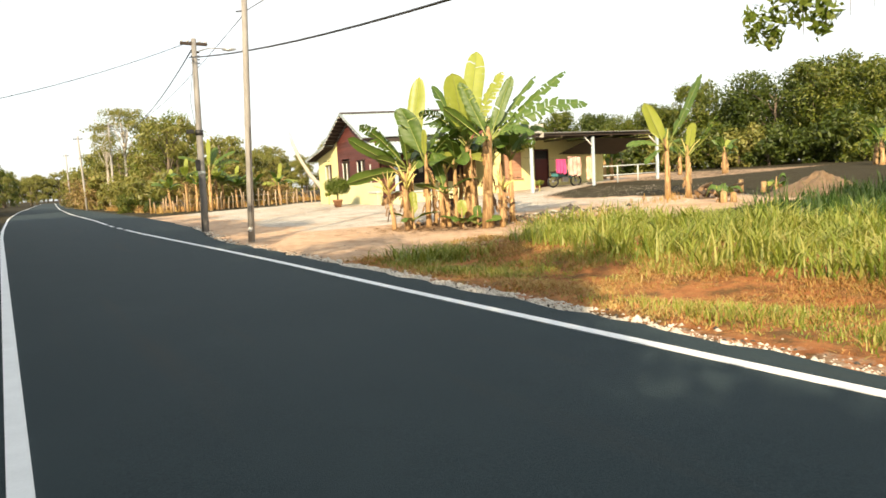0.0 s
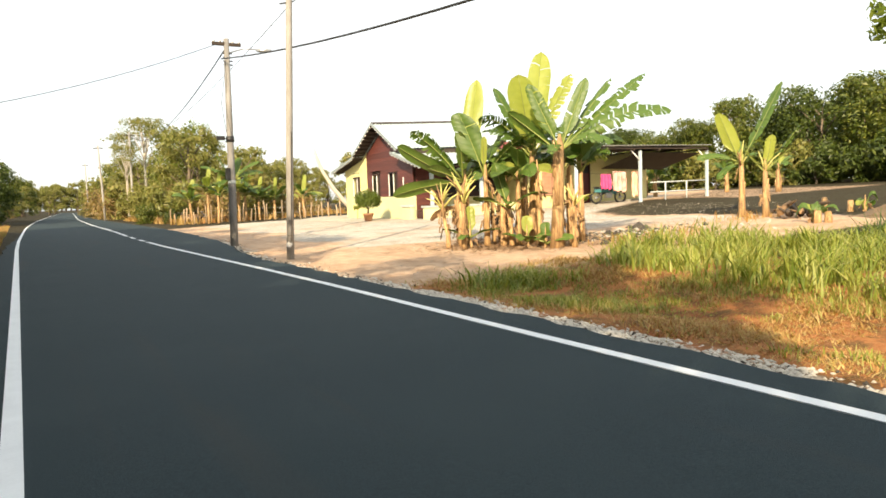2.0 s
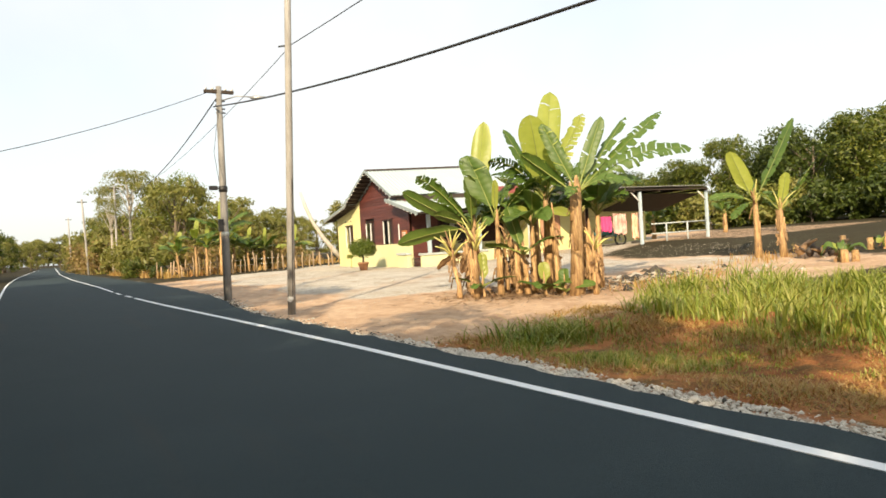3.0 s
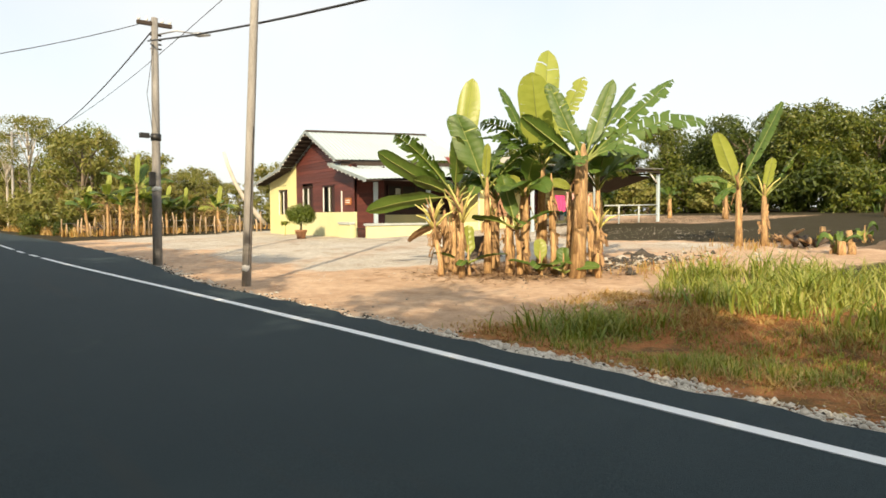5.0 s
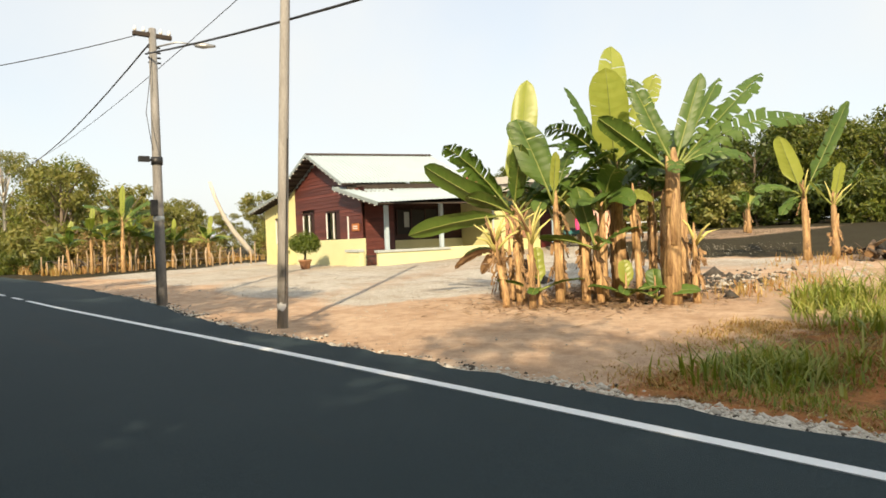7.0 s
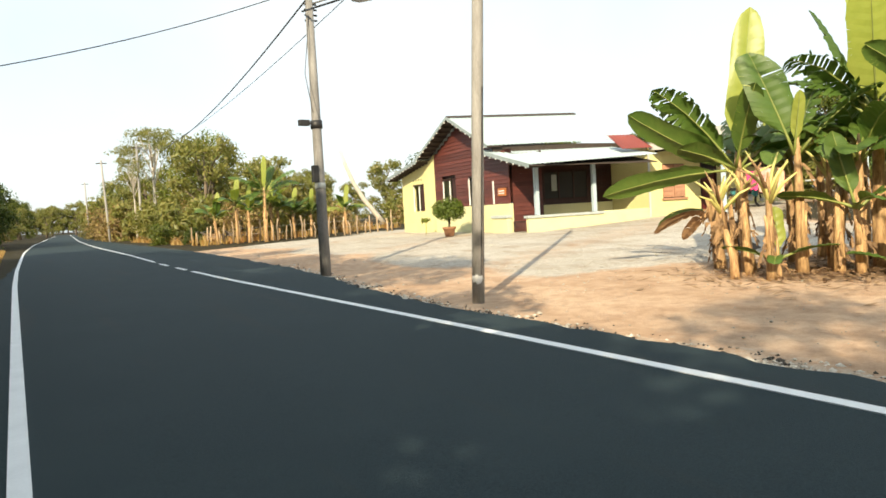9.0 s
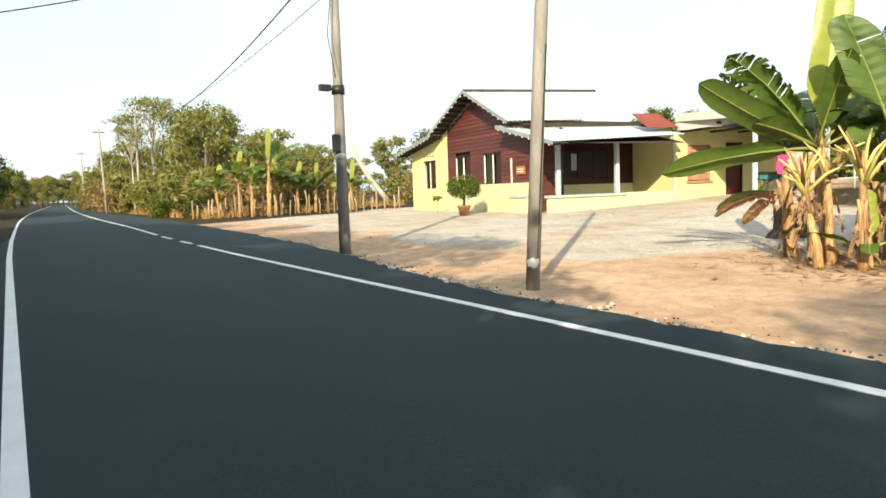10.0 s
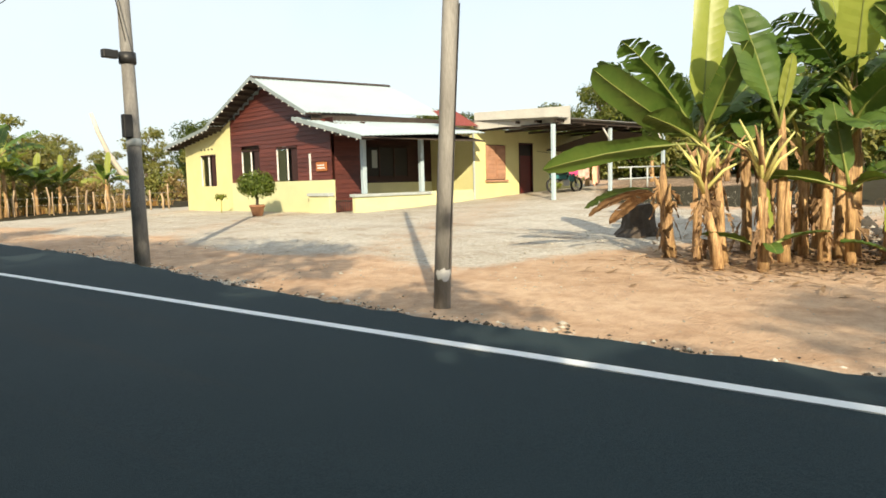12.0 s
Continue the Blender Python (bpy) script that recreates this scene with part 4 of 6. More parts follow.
# the leafy plant nearest the house, with one tall pale leaf
clump_plant(5.35, -1.5, 1.72, [
    (6.05, -1.15, 4.10, 0.50, 0.0, 0.0, True),
    (4.20, -0.28, 2.52, 0.50, -0.10, 0.0, False, 0.75), (4.50, 0.62, 1.30, 0.42, 0.16, 0.0, False, 0.8),
    (4.75, -0.75, 1.95, 0.40, 0.08, 0.0, False, 0.55), (6.15, -1.85, 1.92, 0.40, 0.10, 0.0, False, -0.5),
    (4.45, -0.55, 2.86, 0.50, 0.30, 0.6, False, 0.7), (5.2, 0.15, 2.75, 0.45, 0.30, 0.5, False),
    (6.9, -0.2, 2.55, 0.48, 0.35, 0.4, False), (6.3, -0.1, 1.75, 0.44, 0.45, 0.5, False), (6.5, -1.9, 2.7, 0.45, 0.25, 0.3, False),
    (5.0, -1.9, 2.75, 0.34, 0.15, 0.1, False)], 14, 0.085, (0.22, 0.32))
clump_plant(5.45, -2.25, 1.85, [
    (5.08, -1.75, 3.20, 0.62, 0.10, 0.05, False), (6.3, -2.1, 2.9, 0.45, 0.3, 0.3, False), (6.2, -3.0, 2.6, 0.42, 0.3, 0.3, False),
    (5.4, -2.3, 2.6, 0.16, 0.0, 0.0, True)], 24, 0.07, (0.05, 0.08), 7)
# the plant with the tallest pale leaves
clump_plant(6.35, -2.85, 2.2, [
    (5.90, -3.00, 3.92, 0.66, -0.05, 0.04, True), (7.30, -2.15, 4.68, 0.56, 0.0, 0.05, True), (7.55, -2.90, 4.05, 0.50, 0.12, 0.45, True),
    (5.75, -2.25, 3.72, 0.44, 0.05, 0.1, False), (5.40, -2.10, 3.02, 0.50, 0.55, 0.7, False), (5.75, -1.75, 2.75, 0.50, 0.45, 0.4, False),
    (7.6, -2.0, 3.1, 0.5, 0.4, 0.4, False), (7.1, -3.4, 2.75, 0.46, 0.35, 0.3, False), (6.7, -1.6, 3.0, 0.5, 0.4, 0.3, False),
    (5.9, -3.6, 2.55, 0.40, 0.25, 0.2, False)], 12, 0.095, (0.05, 0.05), 7, 4)
# the thick-stemmed plant towards the grass
clump_plant(6.10, -3.95, 2.25, [
    (5.50, -3.10, 3.05, 0.42, 0.02, 0.1, False, 0.8), (5.75, -3.55, 3.62, 0.36, 0.0, 0.2, False), (6.85, -4.15, 3.72, 0.32, 0.02, 0.1, False),
    (8.35, -4.45, 3.85, 0.44, 0.05, 0.55, False, 0.25), (7.75, -4.0, 3.78, 0.34, 0.05, 0.6, False), (8.40, -5.15, 2.95, 0.46, 0.62, 0.6, False, 0.9),
    (7.3, -3.2, 2.9, 0.45, 0.35, 0.4, False), (6.9, -4.9, 2.25, 0.34, 0.4, 0.5, False), (5.65, -4.35, 2.05, 0.26, 0.3, 0.4, False)], 11, 0.135, (0.10, -0.05), 9)
# a slim plant before it with a raised and a level leaf
clump_plant(5.65, -2.95, 1.08, [
    (5.35, -2.75, 1.98, 0.30, -0.05, 0.0, False), (5.25, -2.00, 1.15, 0.30, 0.12, 0.0, False, 0.45), (6.3, -3.45, 1.25, 0.30, 0.25, 0.1, False),
    (5.15, -3.45, 1.05, 0.22, 0.2, 0.0, False)], 19, 0.055, (-0.05, 0.05), 2)
# low sucker with four level leaves
for k, (x, y, f) in enumerate(((5.05, -2.12, 1.0), (5.75, -3.35, 0.75), (5.95, -3.75, 0.6))):
    clump_plant(x, y, 0.42 * f, [(x - 0.35, y + 0.65 * f, 0.46 * f, 0.22, 0.10, 0.0, False), (x + 0.45 * f, y - 0.62, 0.46 * f, 0.24, 0.12, 0.0, False),
                                 (x + 0.05, y + 0.06, 1.02 * f, 0.24, 0.0, 0.0, k != 2), (x - 0.42, y - 0.22, 0.26, 0.20, 0.14, 0.0, False)], 110 + k, 0.035, (0, 0), 1)
# cut stems, some with their fan of stalks
cut_plant(4.72, -1.68, 1.15, 15, 0.072, (0.0, 0.22), 12)
cut_plant(4.86, -2.15, 1.28, 16, 0.075, (0.05, 0.05), 12)
cut_plant(5.72, -0.72, 1.12, 17, 0.12, (0.0, 0.12), 0, 12)
cut_plant(5.15, -1.62, 1.32, 18, 0.07, (0.05, 0.12), 5)
cut_plant(5.62, -2.66, 1.02, 20, 0.09, (-0.02, 0.0), 0, 5)
for k, (x, y, h, g) in enumerate(((6.15, -3.35, 1.75, 0.075), (6.45, -3.6, 1.6, 0.08), (6.75, -3.2, 1.5, 0.08), (6.0, -2.35, 1.45, 0.075), (6.6, -3.9, 1.35, 0.09), (5.85, -1.95, 1.2, 0.07), (6.5, -2.2, 1.3, 0.08), (6.35, -4.25, 1.05, 0.07), (5.45, -1.2, 0.95, 0.07))):
    cut_plant(x, y, h, 90 + k, g, (0.06 * math.sin(2.1 * k), 0.08 * math.cos(1.7 * k)), 4 if k % 2 else 0, 6)
# leafy plants at the back of the clump
rb = random.Random(7)
for k, (x, y, h) in enumerate(((7.15, -1.55, 1.9), (7.6, -2.7, 2.1), (7.2, -3.55, 1.8), (6.35, -1.55, 1.6), (6.9, -2.35, 1.85), (6.0, -2.75, 1.7))):
    banana(x, y, h, random_leaves(rb, 9, h, 1.05, 0.46, 0.45, 0.55), 0.07, (0, 0), 26 + k, 5, group=CLUMP)
# drooping dead leaf at the foot of the clump
dl = Vector((5.75, -0.65, 0.95))
for k, (dx, dy, dz) in enumerate(((0.15, 1.35, -0.25), (-0.25, 1.1, -0.35), (0.5, 1.1, -0.5))):
    vs, fs, rib = blade(dl, dl + Vector((dx, dy, dz)), 0.20, 0.26, 0.12, 300 + k, 14, 0.5)
    tagged(mesh_part("dead_leaf", vs, fs, HUSK if k else LEAF_BANANA, smooth=True), "drooping withered banana leaf at the clump's foot", "leaf", "withered leaves")

# pair in the field and scattered others
clump = lambda x, y, h, n, seed, reach=1.3, extra=(), width=0.42, up=0.9: banana(x, y, h, [(dx, dy, tz, w, a, t, yg) for dx, dy, tz, w, a, t, yg in extra] + random_leaves(random.Random(seed), n, h, reach, width, 0.4, up), 0.11 if h > 0.5 else 0.05, (0, 0), seed, 3, group="scattered banana plants")
for x, y, h, seed, tips in ((13.95, -2.95, 1.75, 31, [(-0.55, 0.35, 3.05, 0.46, -0.05, 0.0, True), (0.75, -0.75, 3.85, 0.42, -0.05, 0.25, False), (-1.05, 0.75, 1.75, 0.34, 0.3, 0.3, False), (-0.7, 0.3, 1.15, 0.28, 0.2, 0.2, False), (0.6, 0.6, 2.3, 0.38, 0.3, 0.4, False), (0.9, -0.3, 1.7, 0.3, 0.4, 0.5, False)]),
                            (14.25, -3.5, 1.45, 32, [(0.05, -0.15, 2.35, 0.30, 0.0, 0.1, True), (0.45, -0.5, 2.0, 0.10, 0.0, 0.0, True), (-0.35, 0.45, 1.95, 0.10, 0.0, 0.0, True), (0.7, -0.6, 2.6, 0.30, 0.1, 0.5, False)])):
    banana(x, y, h, tips, 0.09, (0.03, 0.05), seed, 4, group="scattered banana plants", fans=5)
for i, (x, y, h) in enumerate(((28, 5.0, 2.0), (29, 5.6, 1.6), (30.5, -1.5, 1.8), (31.4, -0.8, 1.5), (25.5, 10.5, 1.8), (27.0, 12.5, 2.0), (29.5, 9.0, 1.9))):
    clump(x, y, h * 0.6, 7, 50 + i, 0.8, (), 0.35)
for i, (x, y, h) in enumerate(((7.0, 32.2, 2.3), (7.5, 31.6, 1.9), (9.0, 32.2, 2.2), (9.6, 32.6, 1.9), (6.2, 33.6, 1.6), (10.6, 32.6, 1.6), (13.0, 30.4, 1.5), (11.6, 32.5, 1.5))):
    rl = random.Random(70 + i)
    lv = [(a, b, c, w, ar, t, rl.random() < 0.45) for a, b, c, w, ar, t, _ in random_leaves(rl, 9, h, 1.35, 0.46, 0.5, 0.9)]
    banana(x, y, h, lv + [(0.2, 0.1, h + 1.5, 0.36, 0.0, 0.1, True)], 0.085, (0.08 * math.sin(i), 0.1), 50 + i, 4, group="banana plants by the fence", fans=3)

banana(8.3, 31.0, 2.9, [(-1.9, 0.2, 3.75, 0.50, 0.45, 0.5, False), (-1.3, -0.9, 3.35, 0.46, 0.55, 0.6, False), (1.7, -0.7, 4.0, 0.50, 0.40, 0.5, False), (2.1, -0.2, 3.3, 0.48, 0.55, 0.6, False), (0.9, 0.9, 4.4, 0.48, 0.2, 0.3, False),
                        (-0.8, 0.5, 4.5, 0.46, 0.15, 0.3, False), (0.15, 0.0, 4.9, 0.40, 0.0, 0.05, True), (-1.0, -0.6, 2.4, 0.36, 0.5, 0.7, False), (1.1, -0.9, 2.3, 0.36, 0.5, 0.7, False)], 0.11, (0.05, 0.08), 66, 5, "tall banana plant with wide torn leaves beside the fence", "banana plants by the fence", 3)

# ---------------------------------------------------------------- trees and scrub
def leaf_cloud(rng, blobs, count, size, flat=0.35):
    """Quads scattered through the outer parts of several ellipsoids: (centre, radii)."""
    vol = np.array([r[0] * r[1] * r[2] for _, r in blobs]) ** 0.67
    pick = rng.choice(len(blobs), count, p=vol / vol.sum())
    c = np.array([b[0] for b in blobs])[pick]
    r = np.array([b[1] for b in blobs])[pick]
    d = rng.normal(size=(count, 3))
    d /= np.linalg.norm(d, axis=1, keepdims=True)
    rad = rng.uniform(0.25, 1.12, (count, 1)) ** 0.7
    p = c + d * r * rad
    nrm = d + rng.normal(scale=0.75, size=(count, 3)) + np.array([0, 0, flat])
    nrm /= np.linalg.norm(nrm, axis=1, keepdims=True)
    t = np.cross(nrm, rng.normal(size=(count, 3)))
    t /= np.linalg.norm(t, axis=1, keepdims=True)
    b = np.cross(nrm, t)
    s = size * rng.uniform(0.6, 1.3, (count, 1))
    w = s * rng.uniform(0.35, 0.6, (count, 1))
    vs = np.stack([p - t * s * 0.6, p + b * w * 0.5 + nrm * s * 0.08, p + t * s * 0.6, p - b * w * 0.5 + nrm * s * 0.08], 1).reshape(-1, 3)
    fs = np.arange(4 * count).reshape(-1, 4)
    return vs, fs


def quick_mesh(name, vs, fs, mat):
    me = bpy.data.meshes.new(name)
    me.vertices.add(len(vs))
    me.vertices.foreach_set("co", np.asarray(vs, np.float32).ravel())
    n = fs.shape[1]
    me.loops.add(fs.size)
    me.loops.foreach_set("vertex_index", fs.astype(np.int32).ravel())
    me.polygons.add(len(fs))
    me.polygons.foreach_set("loop_start", np.arange(0, fs.size, n, dtype=np.int32))
    me.update(calc_edges=True)
    me.materials.append(mat)
    return me


def tree(name, height, spread, seed, mat, leaves, size, bare=0.3, n_blobs=9, label="", category="tree", group="woodland trees", bark=None, squash=0.6, girth=1.0):
    """A tree: tapered trunk, forked limbs and a ragged crown of small leaves."""
    rng = np.random.default_rng(seed)
    m = thing(name, Matrix.Identity(4), label, category, group)
    top = Vector((rng.uniform(-0.4, 0.4), rng.uniform(-0.4, 0.4), height * 0.8))
    bm = bmesh.new()
    r0 = (0.022 * height + 0.03) * girth
    tube(bm, [(0, 0, -0.3), (top.x * 0.2, top.y * 0.3, height * 0.25), (top.x * 0.6, top.y * 0.5, height * 0.5), top], [r0 * 1.3, r0, r0 * 0.7, r0 * 0.25], 9)
    blobs = []
    for k in range(n_blobs):
        a = 2.4 * k + rng.uniform(-0.5, 0.5)
        f = bare + (1 - bare) * (k + 0.6) / n_blobs
        reach = spread * (1.0 - 0.75 * abs(f - 0.62)) * rng.uniform(0.45, 0.9)
        c = np.array([math.cos(a) * reach, math.sin(a) * reach, height * min(0.92, f)])
        rr = spread * rng.uniform(0.32, 0.55)
        blobs.append((c, (rr, rr, rr * squash)))
        st = Vector((top.x * f * 0.6, top.y * f * 0.6, height * max(0.15, f - 0.28)))
        tube(bm, [st, st.lerp(Vector(c), 0.55) + Vector((0, 0, 0.1)), Vector(c)], [r0 * 0.45, r0 * 0.28, r0 * 0.08], 5)
    part("trunk", bm, bark or BARK, m)
    fine = []
    for c, rr in blobs:
        for j in range(5):
            d = rng.normal(size=3)
            d /= np.linalg.norm(d)
            q = rng.uniform(0.28, 0.55)
            fine.append((c + d * np.array(rr) * rng.uniform(0.45, 1.05), (rr[0] * q, rr[1] * q, rr[2] * q * 1.2)))
    vs, fs = leaf_cloud(rng, blobs + fine, leaves, size)
    cr = new("crown", quick_mesh("crown", vs, fs, mat))
    cr.parent = m
    return m


def scatter(proto, spots, rng):
    """Copies of the given trees at the spots (x, y, scale)."""
    first = set()
    for x, y, s in spots:
        p = proto[rng.randrange(len(proto))]
        mt = pose(x, y, hgf(x, y) - 0.1, 0, 0, rng.uniform(0, 360)) @ Matrix.Diagonal((s, s, s * rng.uniform(0.9, 1.12), 1))
        if p.name not in first and p.get("placed") is None:
            p.matrix_basis = mt
            p["placed"] = 1
        else:
            c = copy_thing(p, mt)
            c.matrix_basis = mt
    for p in proto:
        if "placed" in p.keys():
            del p["placed"]
    return


rt = random.Random(21)
wood = [tree("tree", 9.5, 4.0, 101, LEAF_WOOD, 11000, 0.34, 0.06, 17, "dense green broadleaf tree at the woodland edge", squash=0.75),
        tree("tree", 10.5, 3.6, 102, LEAF_WOOD, 11000, 0.34, 0.08, 17, "tall green broadleaf tree at the woodland edge", squash=0.75),
        tree("tree", 8.5, 4.2, 103, LEAF_WOOD_DEEP, 11000, 0.33, 0.05, 17, "deep green broadleaf tree at the woodland edge", squash=0.75),
        tree("tree", 9.0, 3.8, 104, LEAF_WOOD_DEEP, 10500, 0.33, 0.08, 16, "leafy tree with a ragged crown at the woodland edge", squash=0.75)]
shrub = [tree("shrub", 2.6, 1.9, 111, LEAF_WOOD, 2600, 0.26, 0.05, 9, "low green bush on the field's edge", "bush", "field bushes", squash=0.8),
         tree("shrub", 2.2, 1.7, 112, LEAF_WOOD_DEEP, 2600, 0.26, 0.05, 9, "deep green bush on the field's edge", "bush", "field bushes", squash=0.8),
         tree("shrub", 2.4, 1.7, 113, LEAF_OLIVE, 2400, 0.26, 0.05, 9, "dry olive scrub bush", "bush", "field bushes", squash=0.8)]
spots = []
for i in range(26):                       # woodland beyond the field
    y = -38 + i * 3.3
    spots.append((46 + rt.uniform(-2.5, 2.5) - 0.12 * max(0, y), y, rt.uniform(0.56, 0.76) * (1.0 if y < 12 else 0.9)))
for i in range(28):
    y = -36 + i * 3.1
    spots.append((53 + rt.uniform(-2, 3), y, rt.uniform(0.66, 0.82) * (1.04 if y < 14 else 0.84)))
for x, y, s in ((34, 46, 0.72), (38, 52, 0.8), (31, 50, 0.68), (42, 44, 0.7), (36, 38, 0.62)):
    spots.append((x, y, s))
scatter(wood, spots, rt)
spots = []
for i in range(34):
    y = -30 + i * 2.1
    spots.append((41.0 + rt.uniform(-1.5, 1.5) - 0.12 * max(0, y), y, rt.uniform(0.8, 1.25)))
scatter(shrub, spots, rt)
low_scrub = [tree("shrub", 2.4, 1.8, 114, LEAF_DRY, 2100, 0.22, 0.05, 10, "half-dry brown scrub bush", "bush", "roadside bushes", squash=0.85),
             tree("shrub", 2.7, 1.7, 115, LEAF_OLIVE, 2600, 0.24, 0.05, 10, "dry olive bush beyond the fence", "bush", "roadside bushes", squash=0.9),
             tree("shrub", 2.2, 1.9, 116, LEAF_BROWN, 1900, 0.22, 0.05, 10, "low yellowing bush beyond the fence", "bush", "roadside bushes", squash=0.8)]
spots = []
for i in range(40):                       # scrub beyond the fence and along the road
    y = 36 + i * 1.9
    spots.append((9.5 + rt.uniform(-1.5, 6.5) - 0.02 * y, y, rt.uniform(0.8, 1.5)))
for i in range(16):
    x, y = 16 + rt.uniform(-2, 10), 33 + rt.uniform(-2, 11)
    if abs(x - (0.45 * y + 1.1)) > 2.4:            # kept clear so that the camera sees the dead trunk
        spots.append((x, y, rt.uniform(0.6, 0.95)))
for i in range(18):
    spots.append((6.8 + rt.uniform(-1.2, 5.5), 44 + i * 1.6 + rt.uniform(-1, 1), rt.uniform(0.9, 1.5)))
for i in range(14):
    spots.append((-9.5 + rt.uniform(-2, 0.5), 40 + i * 5 + rt.uniform(-2, 2), rt.uniform(0.9, 1.6)))
for i in range(26):                       # low scrub along the far verge
    spots.append((-10 - 0.9 * (i % 6) - 0.10 * i + rt.uniform(-1, 1), 52 + i * 2.6, rt.uniform(1.4, 2.1)))
for i in range(44):                       # dense low woods closing the far end of the road
    x = -64 + i * 2.6 + rt.uniform(-1, 1)
    if not -4 < x < 9:
        spots.append((x, 150 + rt.uniform(-14, 22), rt.uniform(2.0, 2.9)))
scatter(shrub[2:] + low_scrub + low_scrub[2:], spots, rt)

scrub = [tree("tree", 7.5, 2.6, 121, LEAF_OLIVE, 3600, 0.28, 0.2, 10, "half-dry scrub tree beyond the fence", group="scrub trees"),
         tree("tree", 7.0, 2.8, 122, LEAF_OLIVE, 3600, 0.28, 0.15, 10, "green scrub tree beyond the fence", group="scrub trees")]
spots = [(9.5, 50, 1.1), (11.5, 56, 1.2), (13.5, 47, 0.9), (16, 56, 0.85), (18.5, 60, 0.85), (22.5, 60, 0.9), (8.6, 72, 1.1), (10.5, 80, 1.0), (9.5, 92, 1.0), (13, 66, 1.0), (27, 52, 0.8),
         (12, 104, 0.9), (14, 120, 0.9), (18, 140, 1.0), (22, 165, 1.0), (27, 190, 1.0), (-11, 62, 0.9), (-12, 80, 1.0), (-11, 100, 1.0), (-9, 125, 1.0), (-7, 150, 1.1), (-3, 180, 1.1), (4, 215, 1.2), (13, 240, 1.3), (22, 255, 1.3), (32, 235, 1.2), (15, 51, 0.62), (18, 53, 0.62), (21, 54, 0.64), (24, 53, 0.62), (27, 51, 0.62), (12.5, 48, 0.66), (30, 49, 0.6), (-14, 90, 1.2), (-8.6, 66, 0.95), (-9.2, 74, 1.15), (-10, 84, 1.2)]
spots += [(-60 + 11 * k + rt.uniform(-3, 3), 265 + rt.uniform(-10, 25), rt.uniform(1.3, 1.8)) for k in range(16)]
spots += [(-75 + 6.2 * k + rt.uniform(-2, 2), 225 + rt.uniform(-12, 12), rt.uniform(1.15, 1.6)) for k in range(30) if not -2 < -75 + 6.2 * k < 20]
spots += [(-14 - 6 * k, 110 + 9 * k, 1.2) for k in range(6)]
spots += [(2 + 2.6 * k, 432 + rt.uniform(-4, 12), rt.uniform(1.7, 2.3)) for k in range(20)]
scatter(scrub, spots, rt)
spots = [(-7.4, 60, 0.8), (-8.2, 70, 0.95), (-9.5, 82, 1.0), (-7.5, 98, 0.9)]
spots += [(-62 + 7.5 * k + rt.uniform(-2, 2), 205 + rt.uniform(-8, 8), rt.uniform(0.95, 1.35)) for k in range(19) if not -1 < -62 + 7.5 * k < 16]
scatter(wood, spots, rt)
for x, y, s in ((4.6, 38.5, 0.42), (5.0, 40.5, 0.5), (4.7, 43, 0.55), (5.6, 37.6, 0.4)):      # low bushes by the road
    scatter(shrub[:2], [(x, y, s)], rt)
umbrella = tree("umbrella_tree", 11.0, 3.0, 131, LEAF_OLIVE, 2600, 0.20, 0.74, 12, "tall thin-trunked tree with a flat open crown", group="scrub trees", bark=PALE_TRUNK, squash=0.34, girth=0.6)
umbrella.matrix_basis = pose(7.6, 62, -0.1)
for x, y, k in ((5.6, 60, 0.72), (6.2, 64, 0.86)):
    copy_thing(umbrella, pose(x, y, -0.1, 0, 0, 130 * k) @ Matrix.Diagonal((0.5, 0.5, k, 1)))
big = tree("tree", 9.6, 4.0, 132, LEAF_TREE, 4600, 0.27, 0.36, 12, "large green roadside tree beyond the fence", group="scrub trees")
big.matrix_basis = pose(11.6, 60, -0.1)

# unseen trees added beside the road to throw shade on verge and yard
side = tree("roadside_tree", 8.0, 2.6, 141, LEAF_DEEP, 5200, 0.22, 0.3, 10, "broadleaf roadside tree out of view, added to shade the verge", group="roadside trees")
side.matrix_basis = pose(-7.9, -16.6, -0.3) @ Matrix.Scale(1.06, 4)
for x, y, s, turn in ((4.6, -19.8, 1.0, 250), (-8.5, -16.2, 1.08, 285), (-8.7, -18.5, 1.05, 310), (-9.3, -22.8, 0.84, 60), (-9.3, -26.5, 0.84, 170), (-9.6, -6.9, 1.12, 20), (-9.2, -2.7, 1.26, 90), (-9.4, 1.6, 1.08, 160), (-9.2, 5.0, 1.2, 240), (-9.3, 10.2, 1.05, 50), (-9.5, 14.0, 1.15, 110)):
    copy_thing(side, pose(x, y, -0.3, 0, 0, turn) @ Matrix.Scale(s, 4))
# narrowed and stretched so that its shade covers one strip of verge
copy_thing(side, pose(-9.1, -19.6, -0.3, 0, 0, 35) @ Matrix.Diagonal((0.75, 0.75, 1.14, 1)))
# unseen row added to keep the asphalt in shade
hedge = tree("hedge_tree", 6.9, 2.0, 143, LEAF_DEEP, 7000, 0.30, 0.05, 14, "dense low tree of an unseen row, added to shade the road", group="row of verge trees", squash=0.8)
hedge.matrix_basis = pose(-8.9, -30, -0.3)
for k in range(1, 36):
    copy_thing(hedge, pose(-9.3 + 0.4 * math.sin(k * 1.7), -30 + 1.75 * k, -0.3, 0, 0, 77 * k) @ Matrix.Scale(0.90 if k < 9 else 0.97 if k < 12 else 1.05, 4))

# tree with a drooping bough over the verge
bough_tree = tree("roadside_tree", 7.5, 2.4, 142, LEAF_DEEP, 4200, 0.20, 0.4, 9, "broadleaf tree with a drooping bough over the grass", group="roadside trees")
